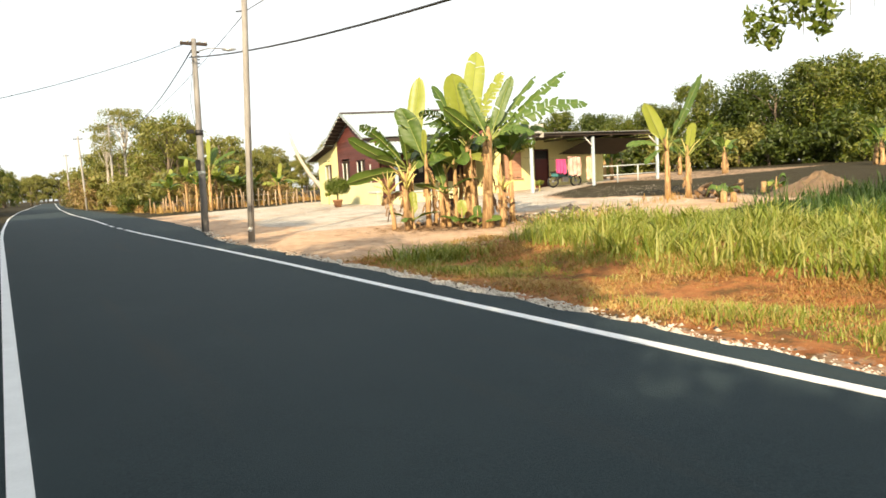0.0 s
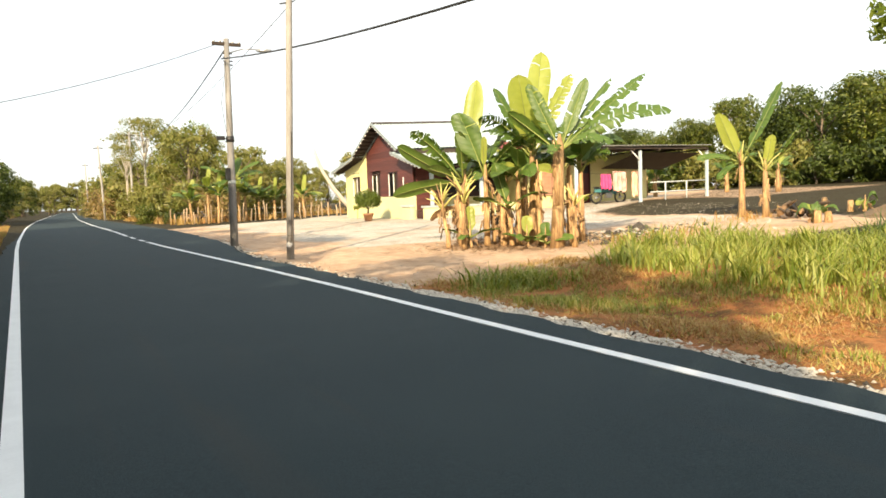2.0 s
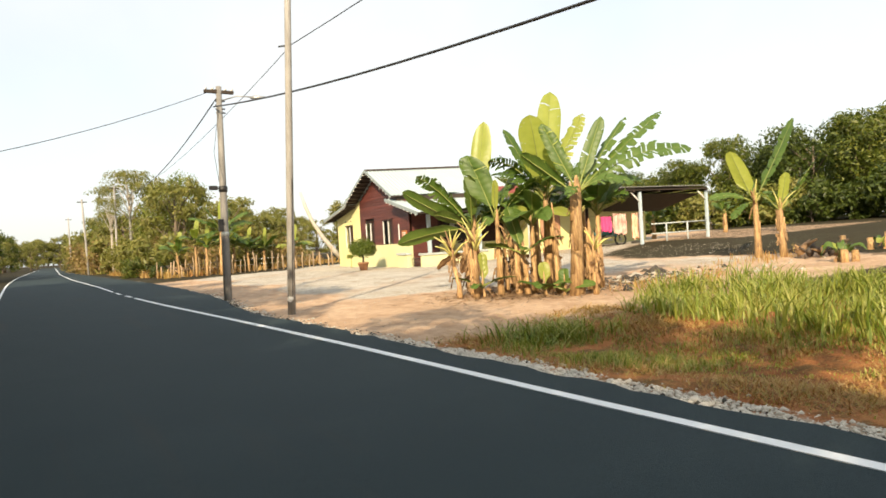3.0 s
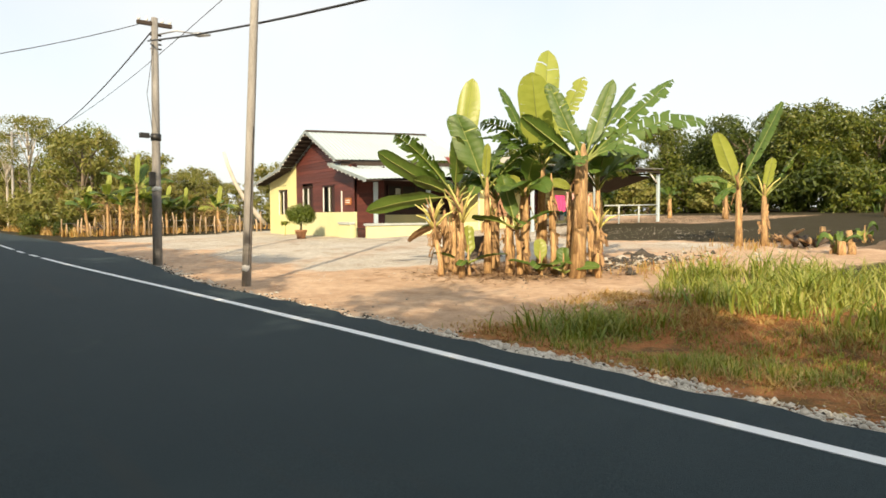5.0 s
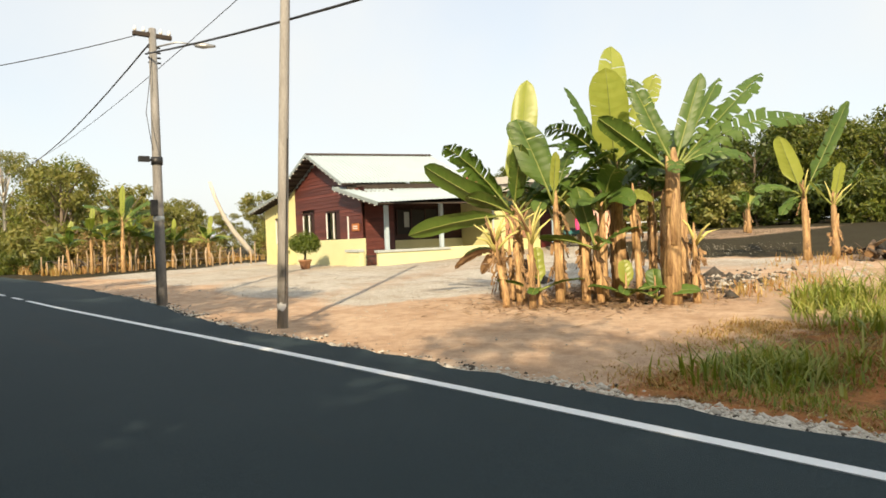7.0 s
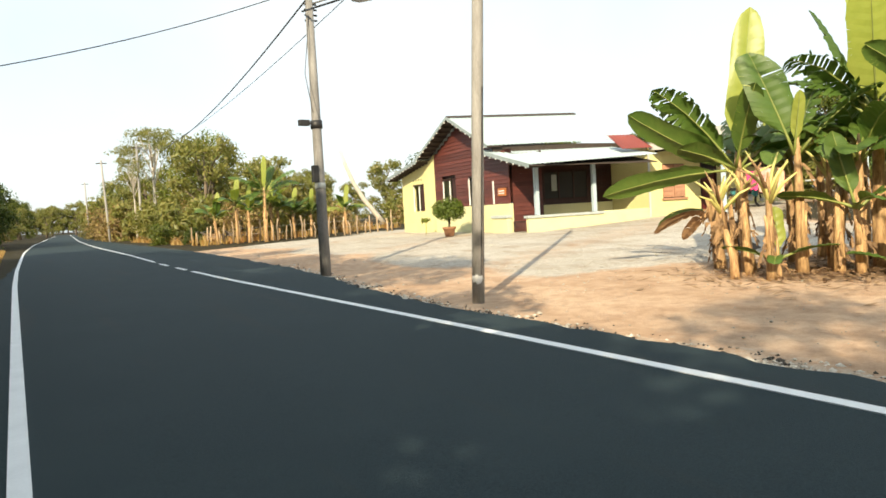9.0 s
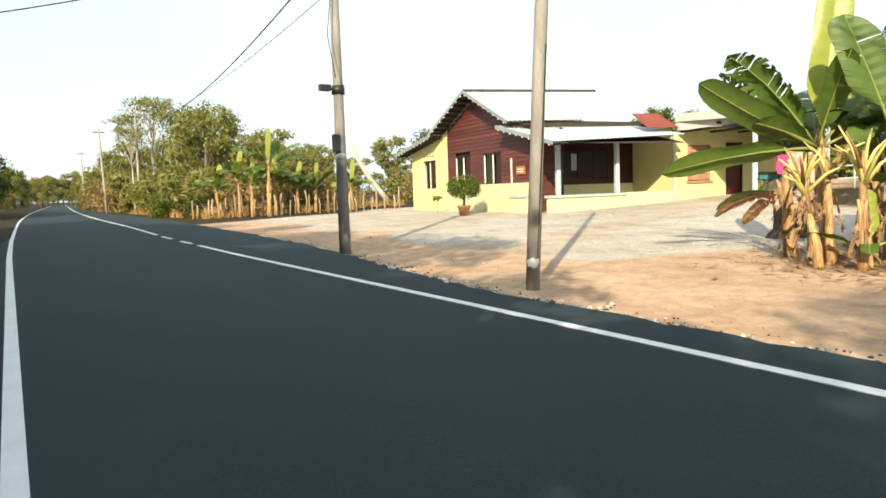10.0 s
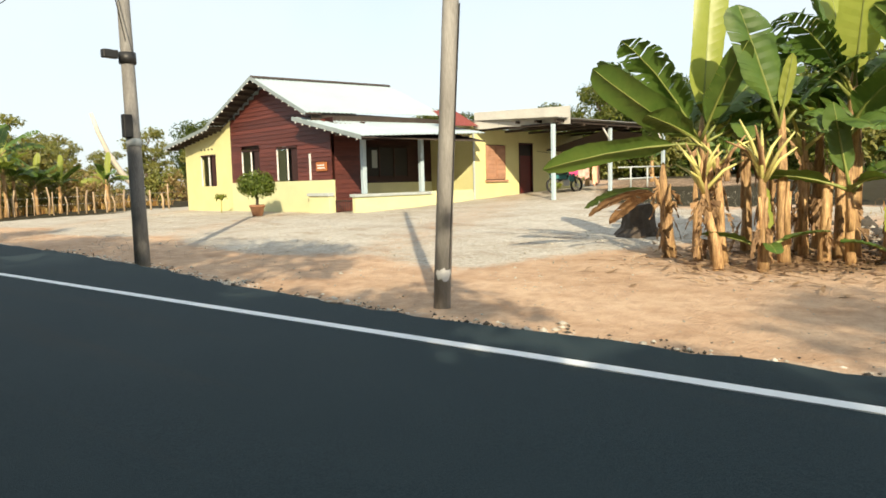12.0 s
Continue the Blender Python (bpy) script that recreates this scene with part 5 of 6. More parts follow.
bough_tree.matrix_basis = pose(16.8, -17.2, hgf(16.8, -17.2))
rng = np.random.default_rng(5)
bl = [((9.4 + 0.27 * k - 16.8, -9.0 - 0.33 * k + 17.2, 3.95 - 0.18 * abs(k - 1.5) + 0.05 * k), (0.30, 0.30, 0.38)) for k in range(4)]
bl += [((9.75 - 16.8, -9.1 + 17.2, 3.45), (0.20, 0.20, 0.33)), ((10.2 - 16.8, -9.9 + 17.2, 3.55), (0.18, 0.18, 0.28))]
bl += [((9.55 + 0.3 * k - 16.8, -9.2 - 0.3 * k + 17.2, 4.5 + 0.1 * k), (0.28, 0.28, 0.36)) for k in range(4)]
vs, fs = leaf_cloud(rng, bl, 620, 0.19, 0.0)
bo = new("bough_leaves", quick_mesh("bough_leaves", vs, fs, LEAF_DEEP))
bo.parent = bough_tree
bm = bmesh.new()
tube(bm, [(0, 0, 4.6), (-2.6, 3.2, 5.8), (-5.2, 6.2, 4.9), (-7.1, 7.9, 4.0)], [0.07, 0.05, 0.03, 0.008], 6)
for k in range(4):
    a = Vector((-6.0 - 0.30 * k, 6.9 + 0.30 * k, 4.55 - 0.14 * k))
    tube(bm, [a, a + Vector((0.1, -0.25, -0.3)), a + Vector((0.0, -0.3, -0.75))], [0.014, 0.009, 0.004], 5)
part("bough", bm, BARK, bough_tree)

# leaning bare trunk behind the house
trunk = tagged(part("bare_tree", tube(bmesh.new(), [(23.6, 45.5, -0.1), (22.5, 45.5, 1.15), (21.4, 45.5, 2.5), (20.55, 45.5, 3.9), (19.95, 45.5, 5.3), (19.55, 45.5, 6.6)], [0.24, 0.22, 0.19, 0.16, 0.14, 0.12], 10), PALE_TRUNK), "pale leaning dead trunk with a broken top", "dead tree")


# ---------------------------------------------------------------- grass
def blades(name, spots, h, w, mat, label, seed, bend=0.5):
    """Many grass blades, each a bent strip of two quads, in one mesh."""
    rng = np.random.default_rng(seed)
    n = len(spots)
    base = np.column_stack([spots, hg(spots[:, 0], spots[:, 1]) - 0.02])
    a = rng.uniform(0, 2 * np.pi, n)
    dirv = np.column_stack([np.cos(a), np.sin(a), np.zeros(n)])
    sidev = np.column_stack([-np.sin(a), np.cos(a), np.zeros(n)])
    wave = (0.72 + 0.28 * np.sin(np.floor(spots[:, 0] * 3.1) * 12.9 + np.floor(spots[:, 1] * 2.7) * 7.3)) + 0.35 * np.sin(spots[:, 0] * 2.3 + 1.7 * np.sin(spots[:, 1] * 1.9)) * np.sin(spots[:, 1] * 2.1 - 0.8)
    hh = (h * wave * rng.uniform(0.4, 1.2, n))[:, None]
    ww = (w * rng.uniform(0.6, 1.3, n))[:, None]
    lean = (bend * rng.uniform(0.1, 1.0, n))[:, None] * hh
    up = np.array([0, 0, 1.0])
    p1 = base + dirv * lean * 0.3 + up * hh * 0.6
    p2 = base + dirv * lean + up * hh
    vs = np.stack([base - sidev * ww, base + sidev * ww, p1 + sidev * ww * 0.8, p1 - sidev * ww * 0.8, p2 + sidev * ww * 0.15, p2 - sidev * ww * 0.15], 1).reshape(-1, 3)
    k = np.arange(n)[:, None] * 6
    fs = np.concatenate([k + np.array([0, 1, 2, 3]), k + np.array([3, 2, 4, 5])], 1).reshape(-1, 4)
    ob = new(name, quick_mesh(name, vs, fs, mat))
    return tagged(ob, label, "grass", kind="stuff")


def fill(rng, n, x0, x1, y0, y1, keep):
    """Random spots in a rectangle, kept with the chance that keep(x, y) gives, clustered in tufts."""
    tx, ty = rng.uniform(x0, x1, n // 12), rng.uniform(y0, y1, n // 12)
    i = rng.integers(0, len(tx), n)
    x, y = tx[i] + rng.normal(0, 0.085, n), ty[i] + rng.normal(0, 0.085, n)
    ok = rng.random(n) < keep(x, y)
    return np.column_stack([x[ok], y[ok]])


def even(rng, n, x0, x1, y0, y1, keep):
    """Evenly strewn spots in a rectangle, kept with the chance that keep(x, y) gives."""
    x, y = rng.uniform(x0, x1, n), rng.uniform(y0, y1, n)
    ok = rng.random(n) < keep(x, y)
    return np.column_stack([x[ok], y[ok]])


rg = np.random.default_rng(9)
front = lambda y: np.interp(y, [-22, -12, -9, -7.2, -6.2, -5], [3.5, 3.7, 4.2, 4.4, 5.1, 8.0])
back = lambda y: np.interp(y, [-22, -12, -9, -7, -5.5], [9.0, 9.0, 9.0, 8.6, 8.0])
tall = lambda x, y: smoothstep(front(y) - 0.3, front(y) + 0.5, x) * (1 - smoothstep(back(y) - 0.6, back(y) + 0.6, x)) * (y < -5.2)
blades("tall_grass", fill(rg, 44000, 2.3, 13, -20, -5.2, tall), 0.42, 0.012, GRASS, "tall bright green grass on the verge", 1, 1.5)
# shade over the grass behind the verge is put into the blade colour
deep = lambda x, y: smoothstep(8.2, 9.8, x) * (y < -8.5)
blades("lush_grass", fill(rg, 21000, 8.2, 20, -20, -8.5, deep), 0.55, 0.013, GRASS_SHADED, "grass behind the verge in a darker tone that stands for shade", 2, 0.6)
thin = lambda x, y: 0.8 * smoothstep(edge_x(y) + 0.7, edge_x(y) + 1.4, x) * (1 - smoothstep(front(y), front(y) + 0.8, x)) * (1 - smoothstep(-6.3, -5.2, y)) * (0.35 + 0.65 * (np.sin(1.9 * x + 1.3 * y) * np.sin(0.9 * y - 1.1 * x) > -0.1))
blades("dry_grass", fill(rg, 90000, 0.9, 5, -20, -5, thin), 0.095, 0.006, GRASS_DRY, "short dry grass and straw on the verge", 3, 2.2)
rut = lambda x, y: 1 - 0.85 * np.exp(-((x - edge_x(y) - 2.75 - 0.12 * np.sin(1.3 * y)) / 0.24) ** 2) * (y < -6.8)
mat = lambda x, y: rut(x, y) * smoothstep(edge_x(y) + 0.35, edge_x(y) + 0.9, x) * (1 - smoothstep(front(y) + 0.6, front(y) + 1.4, x)) * (1 - smoothstep(-6.6, -5.4, y)) * np.clip(0.75 + 0.6 * np.sin(1.4 * x - 2.1 * y) * np.sin(2.3 * x + 0.7 * y), 0.1, 1)
blades("matted_grass", even(rg, 110000, 0.7, 5.2, -18.5, -5.3, mat), 0.055, 0.006, GRASS_MAT, "matted rusty and yellow grass on the verge", 11, 2.8)
sp = lambda x, y: 0.75 * rut(x, y) * (y < -6.9) * smoothstep(edge_x(y) + 0.6, edge_x(y) + 1.2, x) * (1 - smoothstep(front(y), front(y) + 0.8, x)) * (np.sin(1.3 * x + 0.9 * y) > -0.25)
blades("sparse_green_grass", fill(rg, 56000, 0.9, 5, -20, -5, sp), 0.13, 0.007, GRASS, "sparse green tufts among the dry verge", 4, 0.9)
tuft = lambda x, y: np.exp(-(((x - 2.75) / 0.65) ** 2 + ((y + 7.0) / 0.48) ** 2))
blades("verge_tuft", fill(rg, 9000, 1.4, 4.4, -8.4, -5.6, tuft), 0.27, 0.011, GRASS, "low green tuft at the end of the verge", 5, 1.9)
weeds = lambda x, y: 0.5 * np.exp(-(((x - 8.2) / 1.2) ** 2 + ((y + 4.6) / 0.7) ** 2)) + 0.4 * np.exp(-(((x - 13.8) / 1.3) ** 2 + ((y + 3.4) / 0.8) ** 2))
blades("dry_weeds", fill(rg, 9000, 6, 16, -6.5, -2, weeds), 0.28, 0.010, GRASS_DRY, "dry weeds round the banana stems", 6, 1.0)
left = lambda x, y: 0.8 * (x > -8.5) * (x < -4.55)
blades("verge_grass", fill(rg, 28000, -8.5, -4.55, 1, 60, left), 0.2, 0.012, GRASS_MAT, "dry grass on the far verge", 7, 1.0)
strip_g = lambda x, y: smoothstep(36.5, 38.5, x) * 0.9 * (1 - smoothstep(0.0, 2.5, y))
blades("field_grass", fill(rg, 14000, 36, 42, -22, 18, strip_g), 0.7, 0.035, GRASS_SHADED, "rough green grass before the woodland", 8, 0.7)
behind = lambda x, y: 0.8 * (x > 5 + 0.0 * y)
blades("fence_grass", fill(rg, 16000, 5, 18, 33, 60, behind), 0.55, 0.03, GRASS_DRY, "dry grass beyond the stake fence", 9, 0.8)


# ---------------------------------------------------------------- loose stones along the asphalt
def pebbles(name, spots, size, mat, label, seed):
    """Joined small angular stones lying on the ground."""
    rng = np.random.default_rng(seed)
    n = len(spots)
    octa = np.array([(1, 0, 0), (0, 1, 0), (-1, 0, 0), (0, -1, 0), (0, 0, 1), (0, 0, -1)], float)
    tri = np.array([(0, 1, 4), (1, 2, 4), (2, 3, 4), (3, 0, 4), (1, 0, 5), (2, 1, 5), (3, 2, 5), (0, 3, 5)])
    s = size * rng.lognormal(0, 0.5, (n, 1, 1))
    v = octa[None] * s * rng.uniform(0.6, 1.3, (n, 6, 3)) * np.array([1, 1, 0.6])
    a = rng.uniform(0, 6.28, n)
    c, sn = np.cos(a), np.sin(a)
    v = np.stack([v[..., 0] * c[:, None] - v[..., 1] * sn[:, None], v[..., 0] * sn[:, None] + v[..., 1] * c[:, None], v[..., 2]], -1)
    z = hg(spots[:, 0], spots[:, 1])
    v += np.column_stack([spots, z + 0.003])[:, None, :]
    fs = (tri[None] + (np.arange(n) * 6)[:, None, None]).reshape(-1, 3)
    return tagged(new(name, quick_mesh(name, v.reshape(-1, 3), fs, mat)), label, "stones", kind="stuff")


yy = np.concatenate([rg.uniform(-20, 12, 5200), rg.uniform(-20, -4.5, 6500)])
yy = yy[rg.random(len(yy)) < 0.35 + 0.6 * (np.sin(yy * 2.1) + np.sin(yy * 0.83 + 1) > 0.1)]
dd = np.abs(rg.normal(0, 0.15 + 0.08 * np.exp(-((yy + 9) / 2.8) ** 2), len(yy))) + 0.05 + 0.10 * np.sin(yy * 1.3) ** 2
wide = rg.uniform(-12.8, -6.8, 4200)
yy, dd = np.concatenate([yy, wide]), np.concatenate([dd, 0.04 + 0.5 * rg.random(4200) ** 1.2])
pebbles("edge_stones", np.column_stack([edge_x(yy) + dd, yy]), 0.015, STONE_PALE, "pale loose stones along the asphalt edge", 3)
yy = rg.uniform(-20, 12, 5000)
pebbles("asphalt_crumbs", np.column_stack([edge_x(yy) + np.abs(rg.normal(0.02, 0.2, 5000)), yy]), 0.014, DARK_STONE, "dark asphalt crumbs along the broken edge", 12)
yy = rg.uniform(-20, 12, 260)
pebbles("scattered_stones", np.column_stack([edge_x(yy) + np.abs(rg.normal(0.2, 0.25, 260)), yy]), 0.022, STONE_PALE, "larger pale stones on the shoulder", 8)
xx, yy = rg.uniform(0.9, 9, 1300), rg.uniform(-5, 4, 1300)
pebbles("dirt_stones", np.column_stack([xx, yy])[xx > edge_x(yy) + 0.3], 0.008, STONE, "small stones on the bare earth", 9)
xx, yy = rg.uniform(2.6, 20, 12000), rg.uniform(-1, 22, 12000)
pebbles("yard_gravel", np.column_stack([xx, yy]), 0.010, STONE, "pale gravel scattered over the yard", 4)
xx, yy = rg.normal(8.7, 1.2, 700), rg.normal(-3.1, 0.5, 700)
pebbles("dark_clods", np.column_stack([xx, yy]), 0.04, DARK_STONE, "dark earth clods among the rubble", 13)
xx, yy = np.concatenate([rg.normal(10.5, 2.2, 160), rg.normal(8.7, 1.1, 240)]), np.concatenate([rg.normal(-4.2, 0.9, 160), rg.normal(-3.1, 0.45, 240)])
pebbles("rubble", np.column_stack([xx, yy]), 0.04, STONE_PALE, "rubble stones behind the banana clump", 5)

# dead leaves under the banana clump
n = 1800
cx, cy = rg.normal(6.3, 1.0, n), rg.normal(-2.3, 0.9, n)
aa = rg.uniform(0, 6.28, n)
ln, wd = rg.uniform(0.08, 0.32, n), rg.uniform(0.02, 0.07, n)
zz = hg(cx, cy) + rg.uniform(0.01, 0.05, n)
lv = np.stack([np.column_stack([cx + np.cos(aa) * ln * p + np.sin(aa) * wd * q, cy + np.sin(aa) * ln * p - np.cos(aa) * wd * q, zz + abs(q) * 0.02 + rg.uniform(0, 0.05, n) * (p > 0)]) for p, q in ((-0.5, 0), (0, 0.5), (0.5, 0), (0, -0.5))], 1).reshape(-1, 3)
tagged(new("leaf_litter", quick_mesh("leaf_litter", lv, np.arange(4 * n).reshape(-1, 4), HUSK)), "dry brown banana leaf litter on the earth", "leaf litter", kind="stuff")

# ---------------------------------------------------------------- fence
fence = thing("stake_fence", Matrix.Identity(4), "rough stake fence along the scrub", "fence")
rf = random.Random(3)
a, b2 = Vector((5.2, 35.5, 0)), Vector((14.6, 26.6, 0))
n = 30
for k in range(n):
    q = a.lerp(b2, (k + rf.uniform(-0.3, 0.3)) / n)
    h = rf.uniform(0.75, 1.35)
    z = hgf(q.x, q.y)
    r = rf.uniform(0.035, 0.06)
    part("stake", tube(bmesh.new(), [(q.x, q.y, z - 0.2), (q.x + rf.uniform(-.06, .06), q.y, z + h * 0.6), (q.x + rf.uniform(-.1, .1), q.y, z + h)], [r, r * 0.9, r * 0.7], 7), FENCE_WOOD, fence)
for zz in (0.45, 0.8):
    part("fence_wire", tube(bmesh.new(), [(a.x, a.y, hgf(a.x, a.y) + zz), (b2.x, b2.y, hgf(b2.x, b2.y) + zz)], 0.006, 5), STEEL, fence)

# ---------------------------------------------------------------- yard things
def round_bush(x, y):
    m = thing("potted_topiary", Matrix.Translation((x, y, hgf(x, y))), "clipped round shrub in a terracotta pot before the house", "potted plant")
    pot = part("pot", tube(bmesh.new(), [(0, 0, 0), (0, 0, 0.05), (0, 0, 0.30), (0, 0, 0.31), (0, 0, 0.38)], [0.17, 0.18, 0.24, 0.27, 0.27], 18), TERRACOTTA, m)
    part("soil", tube(bmesh.new(), [(0, 0, 0.381), (0, 0, 0.386)], 0.23, 14), TURF_LOG, pot)
    part("stem", tube(bmesh.new(), [(0, 0, 0.36), (0.02, 0, 0.6), (0, 0.02, 0.85)], [0.05, 0.045, 0.03], 8), BARK, m)
    rng = np.random.default_rng(77)
    bl = [((0, 0, 1.08), (0.60, 0.60, 0.48))] + [((0.38 * math.cos(k), 0.38 * math.sin(k), 1.06 + 0.14 * math.sin(3 * k)), (0.30, 0.30, 0.30)) for k in range(7)]
    vs, fs = leaf_cloud(rng, bl, 5200, 0.085)
    cr = new("crown", quick_mesh("crown", vs, fs, LEAF_DEEP))
    cr.parent = m


round_bush(10.75, 15.4)


def small_plant(x, y, h, seed, mat=LEAF_TREE, label="small young plant with a thin stem in the yard"):
    m = thing("young_plant", Matrix.Translation((x, y, hgf(x, y) - 0.02)), label, "plant", "small yard plants")
    part("stem", tube(bmesh.new(), [(0, 0, 0), (0.02, 0, h * 0.6), (0, 0, h * 0.85)], [0.025, 0.02, 0.012], 6), STEM_GREEN, m)
    vs, fs = leaf_cloud(np.random.default_rng(seed), [((0, 0, h * 0.88), (0.22, 0.22, 0.12))], 60, 0.16)
    cr = new("crown", quick_mesh("crown", vs, fs, mat))
    cr.parent = m


small_plant(11.9, 19.2, 0.75, 1)
small_plant(17.9, 7.9, 0.5, 2)
clump(12.5, -5.95, 0.2, 5, 81, 0.5, (), 0.2, 0.2)
clump(16.2, -5.2, 0.25, 4, 83, 0.4, (), 0.2, 0.2)
for k, (x, y, h) in enumerate(((12.35, -6.1, 0.28), (12.6, -6.2, 0.24), (12.75, -5.85, 0.26), (15.6, -4.4, 0.42), (16.0, -4.9, 0.3))):
    z = hgf(x, y)
    s = 0.05 * math.sin(k * 2.1)
    tagged(part("cut_stem", tube(bmesh.new(), [(x, y, z - 0.1), (x + s, y, z + h * 0.5), (x + 2 * s, y + s, z + h), (x + 2 * s, y + s, z + h + 0.02)], [0.10, 0.085, 0.08, 0.05], 10), STEM), "cut tan banana stem standing in the field", "stump", "cut banana stems")
far_tree = tree("tall_tree", 31.0, 1.7, 151, LEAF_OLIVE, 1400, 0.7, 0.78, 8, "slender tall tree far beyond the woodland", group="distant trees", girth=0.3)
far_tree.matrix_basis = pose(141, 22.4, 0)

def rooted_stump(x, y, h, r, seed):
    """A sawn stump whose foot spreads into roots."""
    rng = random.Random(seed)
    z0, n = hgf(x, y), 28
    lobes = [(rng.uniform(0, 6.28), rng.uniform(0.5, 1.0)) for _ in range(6)]
    vs, fs = [], []
    for f in (-0.12, 0.0, 0.10, 0.25, 0.5, 0.8, 1.0):
        for k in range(n):
            a = 2 * math.pi * k / n
            flare = sum(w * max(0, math.cos(a - c)) ** 9 for c, w in lobes)
            rr = r * (1 + 0.10 * math.sin(3 * a + seed) + 0.05 * rng.uniform(-1, 1)) * (1 + flare * 1.15 * max(0, 1 - max(f, 0) * 2.2) ** 2)
            vs.append((x + rr * math.cos(a), y + rr * math.sin(a), z0 + h * f * (1 + 0.05 * math.cos(a + 1))))
    for j in range(6):
        for k in range(n):
            p, q = j * n + k, j * n + (k + 1) % n
            fs.append((p, q, q + n, p + n))
    fs.append(tuple(range(6 * n, 7 * n)))
    return tagged(mesh_part("tree_stump", vs, fs, TURF_LOG), "dark rotten tree stump with spread roots on the gravel", "stump")


rooted_stump(8.05, 0.75, 0.55, 0.28, 4)


def brush_pile(x, y, seed, size=1.0):
    """Forked stumps and broken boughs thrown together."""
    rng = random.Random(seed)
    m = thing("brush_pile", pose(x, y, hgf(x, y)), "dark tangle of uprooted stumps and broken branches", "brush pile", "brush piles")
    for k in range(11):
        a, lift = rng.uniform(0, 6.28), rng.uniform(-0.05, 0.55)
        p = Vector((rng.gauss(0, 0.42), rng.gauss(0, 0.22), rng.uniform(0.06, 0.16))) * size
        d = Vector((math.cos(a), 0.6 * math.sin(a), lift)) * rng.uniform(0.3, 0.7) * size
        r = rng.uniform(0.035, 0.10) * size
        bm = tube(bmesh.new(), [p, p + d * 0.5 + Vector((0, 0, rng.uniform(-0.02, 0.08))), p + d], [r, r * 0.8, r * 0.45], 7)
        if k % 2:
            q = p + d * 0.55
            tube(bm, [q, q + Vector((d.y, -d.x, rng.uniform(0.1, 0.4))) * 0.5], [r * 0.6, r * 0.25], 6)
        part("branch", bm, HUSK if k % 3 == 0 else TURF_LOG, m)
    return m


brush_pile(14.1, -4.5, 3, 1.0)
brush_pile(15.2, -3.4, 8, 0.7)
for k, (x, y) in enumerate(((8.4, 36.2), (7.6, 38.6), (8.8, 41.5), (7.0, 43.5), (6.4, 40.2))):
    brush_pile(x, y, 20 + k, 1.5)

# sand heap
def heap(x, y, r, h, seed):
    rng = np.random.default_rng(seed)
    vs, fs = [(x, y, hgf(x, y) + h)], []
    rings, seg = 12, 40
    for i in range(1, rings + 1):
        f = i / rings
        for k in range(seg):
            a = 2 * math.pi * k / seg
            rr = r * f * (1 + 0.18 * math.sin(3 * a + seed) + 0.08 * rng.uniform(-1, 1))
            px, py = x + rr * math.cos(a), y + rr * math.sin(a) * 0.8
            vs.append((px, py, hgf(px, py) - 0.03 + h * max(0.0, 1 - f) ** 1.25 * (1 + 0.16 * rng.uniform(-1, 1) + 0.12 * math.sin(5 * a + 9 * f))))
    fs += [(0, 1 + k, 1 + (k + 1) % seg) for k in range(seg)]
    for i in range(rings - 1):
        for k in range(seg):
            p, q = 1 + i * seg, 1 + (i + 1) * seg
            fs.append((p + k, q + k, q + (k + 1) % seg, p + (k + 1) % seg))
    return tagged(mesh_part("mound_of_sand", vs, fs, SAND, smooth=True), "heap of tan sand in the bare field", "sand heap")


heap(15.2, -7.1, 1.7, 0.62, 2)


# ---------------------------------------------------------------- under the carport
def cloth(name, p0, p1, drop, mat, label, seed):
    """A hung cloth with folds, over a line between two points of the carport."""
    rng = random.Random(seed)
    p0, p1 = HOUSE @ Vector(p0), HOUSE @ Vector(p1)
    vs, fs, n, m = [], [], 18, 8
    nrm = (p1 - p0).cross(Vector((0, 0, 1))).normalized()
    for back in (0.0, 0.012):
        for j in range(m + 1):
            for i in range(n + 1):
                w = 0.05 * math.sin(i * 1.1 + seed) * j / m + 0.02 * math.sin(i * 2.3 + j)
                vs.append(p0.lerp(p1, i / n) - Vector((0, 0, drop * j / m * (1 + 0.06 * math.sin(i * 0.9 + seed)))) + nrm * (w + back))
    k0 = (n + 1) * (m + 1)
    for j in range(m):
        for i in range(n):
            a = j * (n + 1) + i
            fs += [(a, a + 1, a + n + 2, a + n + 1), (k0 + a + n + 1, k0 + a + n + 2, k0 + a + 1, k0 + a)]
    return tagged(mesh_part(name, vs, fs, mat, smooth=True), label, "laundry", "hanging laundry")


cloth("hanging_cloth", (7.7, -7.0, 2.02), (8.3, -7.0, 2.0), 0.70, PINK, "pink cloth hung under the carport", 1)
cloth("hanging_cloth", (8.55, -6.8, 2.15), (9.35, -6.8, 2.1), 0.95, CREAM, "cream flowered cloth hung under the carport", 2)
cloth("hanging_cloth", (9.75, -6.7, 2.1), (10.25, -6.7, 2.15), 1.2, PEACH, "peach patterned cloth hung under the carport", 3)
line = tagged(part("clothes_line", tube(bmesh.new(), [HOUSE @ Vector((5.9, -7.0, 2.15)), HOUSE @ Vector((8.0, -7.0, 2.0)), HOUSE @ Vector((10.0, -6.6, 2.28)), HOUSE @ Vector((13.4, -7.0, 2.3))], 0.006, 5), BLACK), "thin clothes line under the carport", "clothes line")


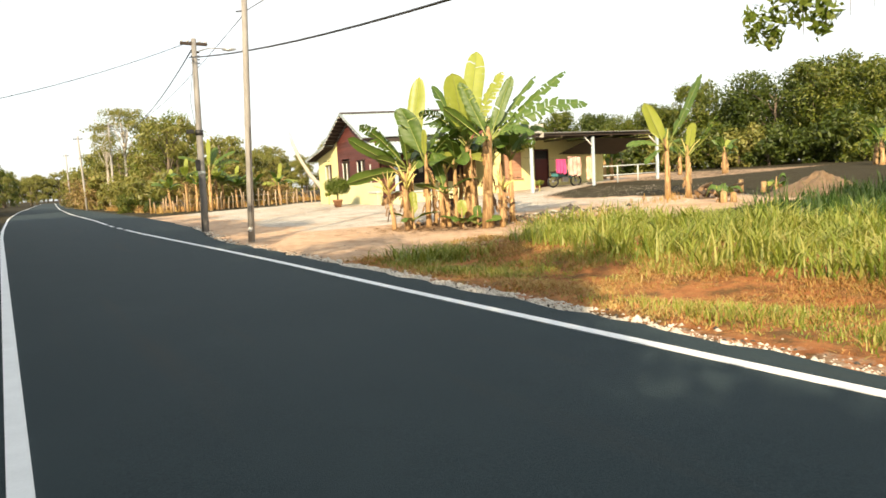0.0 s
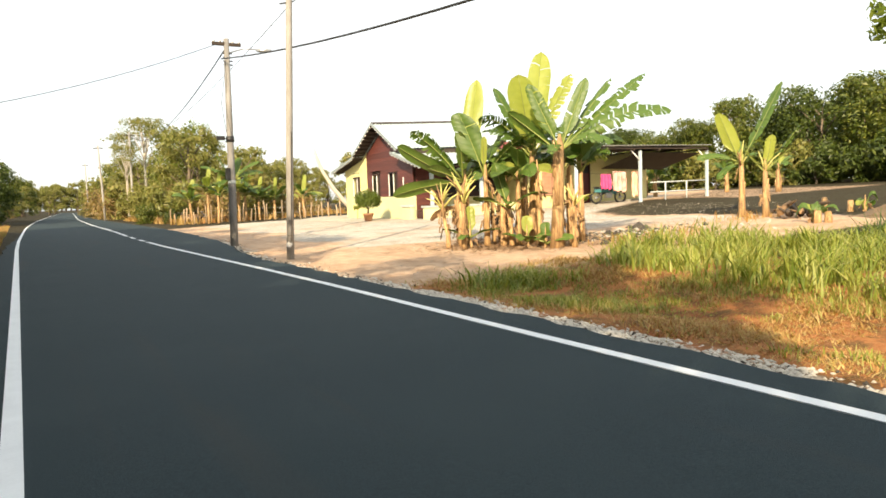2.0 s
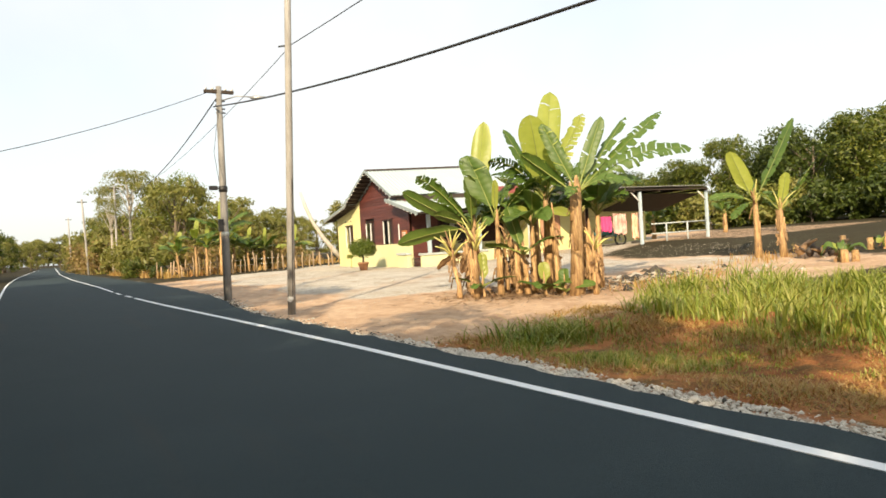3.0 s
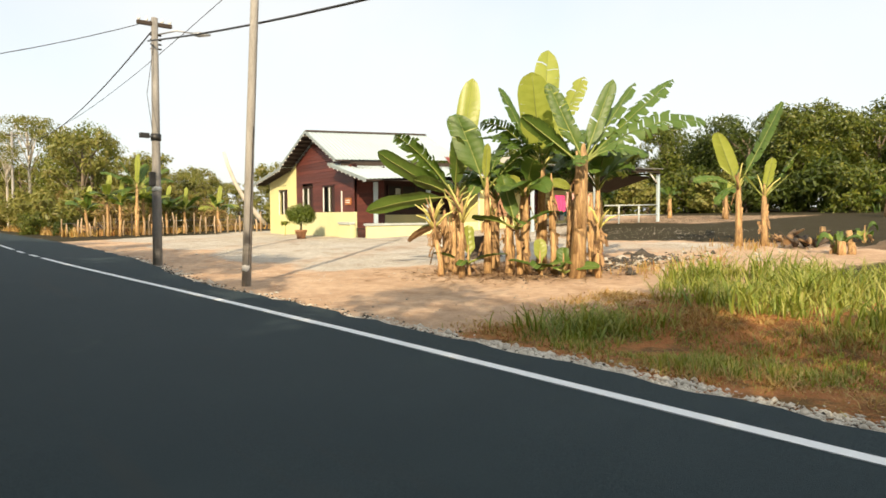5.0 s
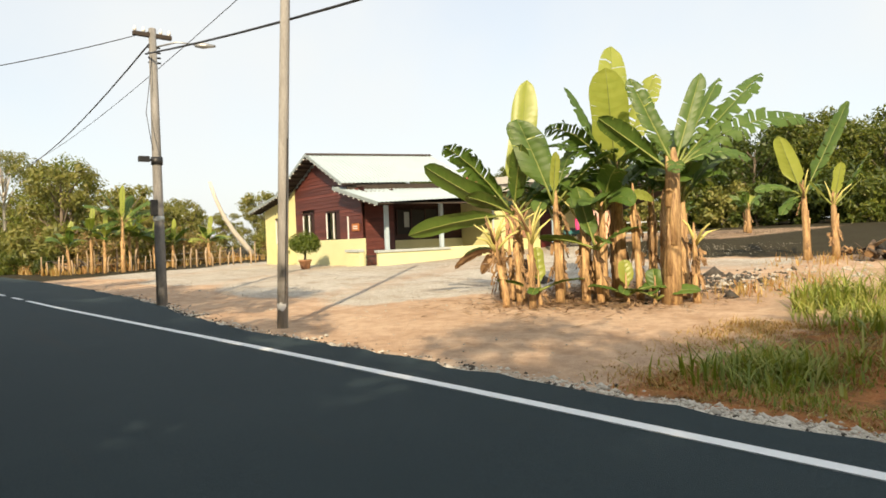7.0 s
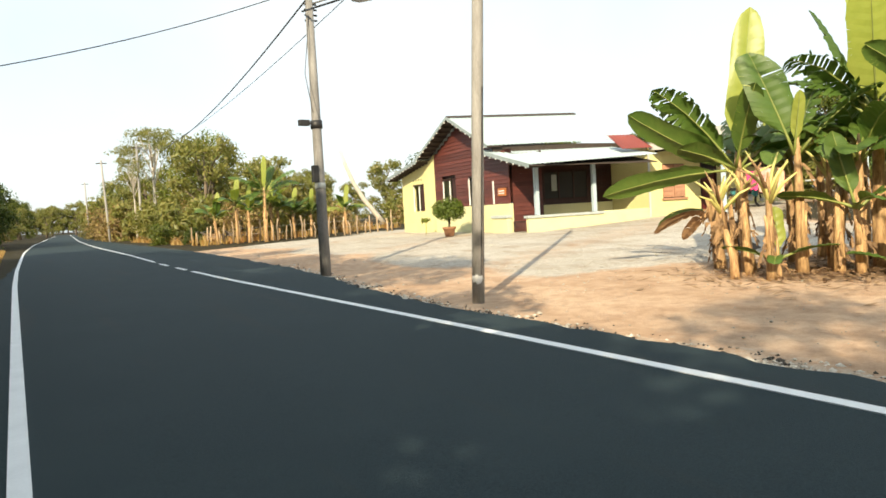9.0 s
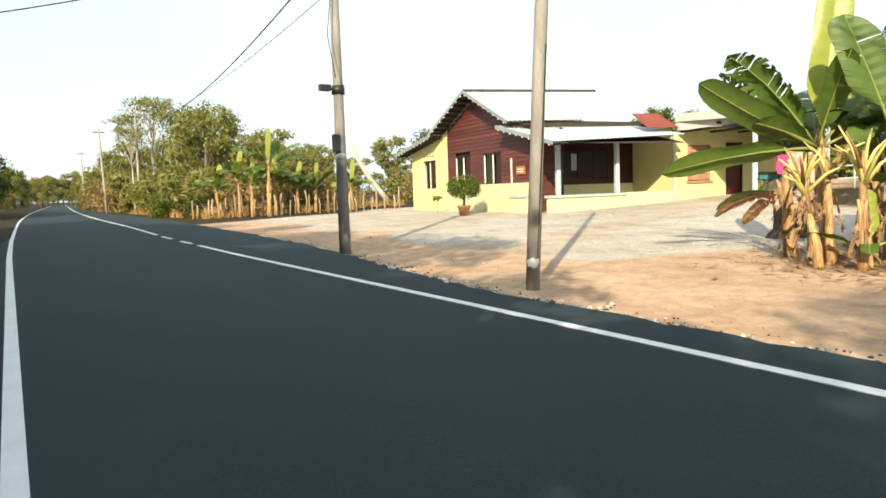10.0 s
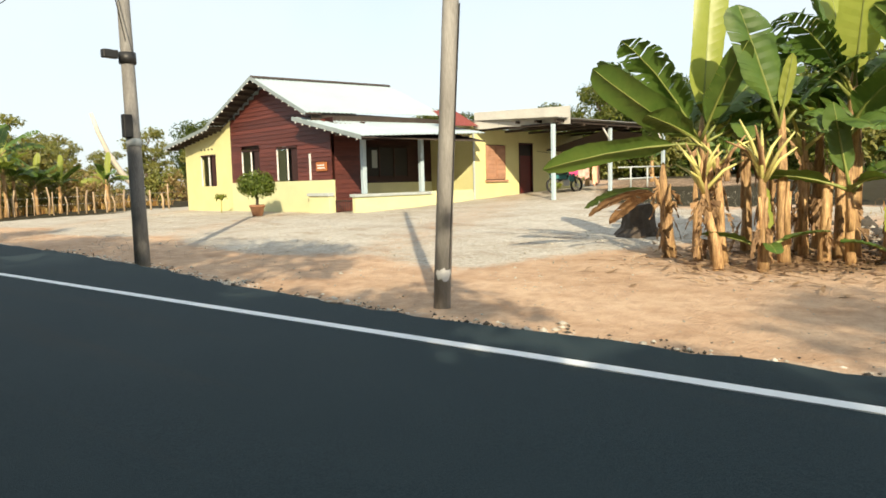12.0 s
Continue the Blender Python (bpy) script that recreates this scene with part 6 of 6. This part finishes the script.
def motorcycle(m):
    e = thing("motorcycle", m, "dark motorcycle parked under the carport", "motorcycle")
    for x in (-0.62, 0.62):
        bm = bmesh.new()
        ringp = [(x + 0.27 * math.cos(t), 0, 0.29 + 0.27 * math.sin(t)) for t in np.linspace(0, 2 * math.pi, 19)]
        tube(bm, ringp, 0.045, 7, False)
        w = part("wheel", bm, BLACK, e)
        part("hub", tube(bmesh.new(), [(x, -0.06, 0.29), (x, 0.06, 0.29)], 0.06, 10), STEEL, w)
        for k in range(5):
            t = k * 1.2566
            part("spoke", tube(bmesh.new(), [(x, 0, 0.29), (x + 0.25 * math.cos(t), 0, 0.29 + 0.25 * math.sin(t))], 0.012, 5), STEEL, w)
    part("frame", tube(bmesh.new(), [(0.62, 0, 0.29), (0.42, 0, 0.85), (0.05, 0, 0.55), (-0.25, 0, 0.5), (-0.62, 0, 0.29)], [0.03, 0.05, 0.07, 0.07, 0.03], 8), BLACK, e)
    part("engine", box(bmesh.new(), -0.15, 0.18, -0.12, 0.12, 0.25, 0.52, 0.03), STEEL, e)
    part("seat", box(bmesh.new(), -0.72, 0.08, -0.12, 0.12, 0.70, 0.80, 0.03), BLACK, e)
    part("fairing", box(bmesh.new(), -0.7, 0.05, -0.10, 0.10, 0.52, 0.70, 0.03), TEAL, e, "teal fairing")
    part("leg_shield", box(bmesh.new(), 0.22, 0.36, -0.2, 0.2, 0.42, 0.88, 0.03), TEAL, e)
    part("handlebar", tube(bmesh.new(), [(0.36, -0.34, 1.0), (0.42, -0.1, 0.95), (0.42, 0.1, 0.95), (0.36, 0.34, 1.0)], 0.018, 6), STEEL, e)
    part("headlight", tube(bmesh.new(), [(0.45, 0, 0.9), (0.55, 0, 0.9)], [0.09, 0.07], 10), WHITE, e)


wp = HOUSE @ Vector((8.9, -6.0, 0))
motorcycle(Matrix.Translation((wp.x, wp.y, hgf(wp.x, wp.y))) @ Matrix.Rotation(radians(-20), 4, "Z"))

# pale grey pipe rail at the carport's far bay
rail = thing("pipe_rail", HOUSE, "pale grey pipe rail between the carport posts", "rail")
for u in (10.9, 12.2):
    w = HOUSE @ Vector((u, -7.72, 0))
    part("rail_post", tube(bmesh.new(), [(u, -7.72, hgf(w.x, w.y) - 0.1), (u, -7.72, 1.55)], 0.04, 8), CAP_GREY, rail)
for zz in (1.1, 1.55):
    part("rail_bar", tube(bmesh.new(), [(10.0, -7.72, zz), (13.42, -7.72, zz + 0.04)], 0.03, 8), CAP_GREY, rail)
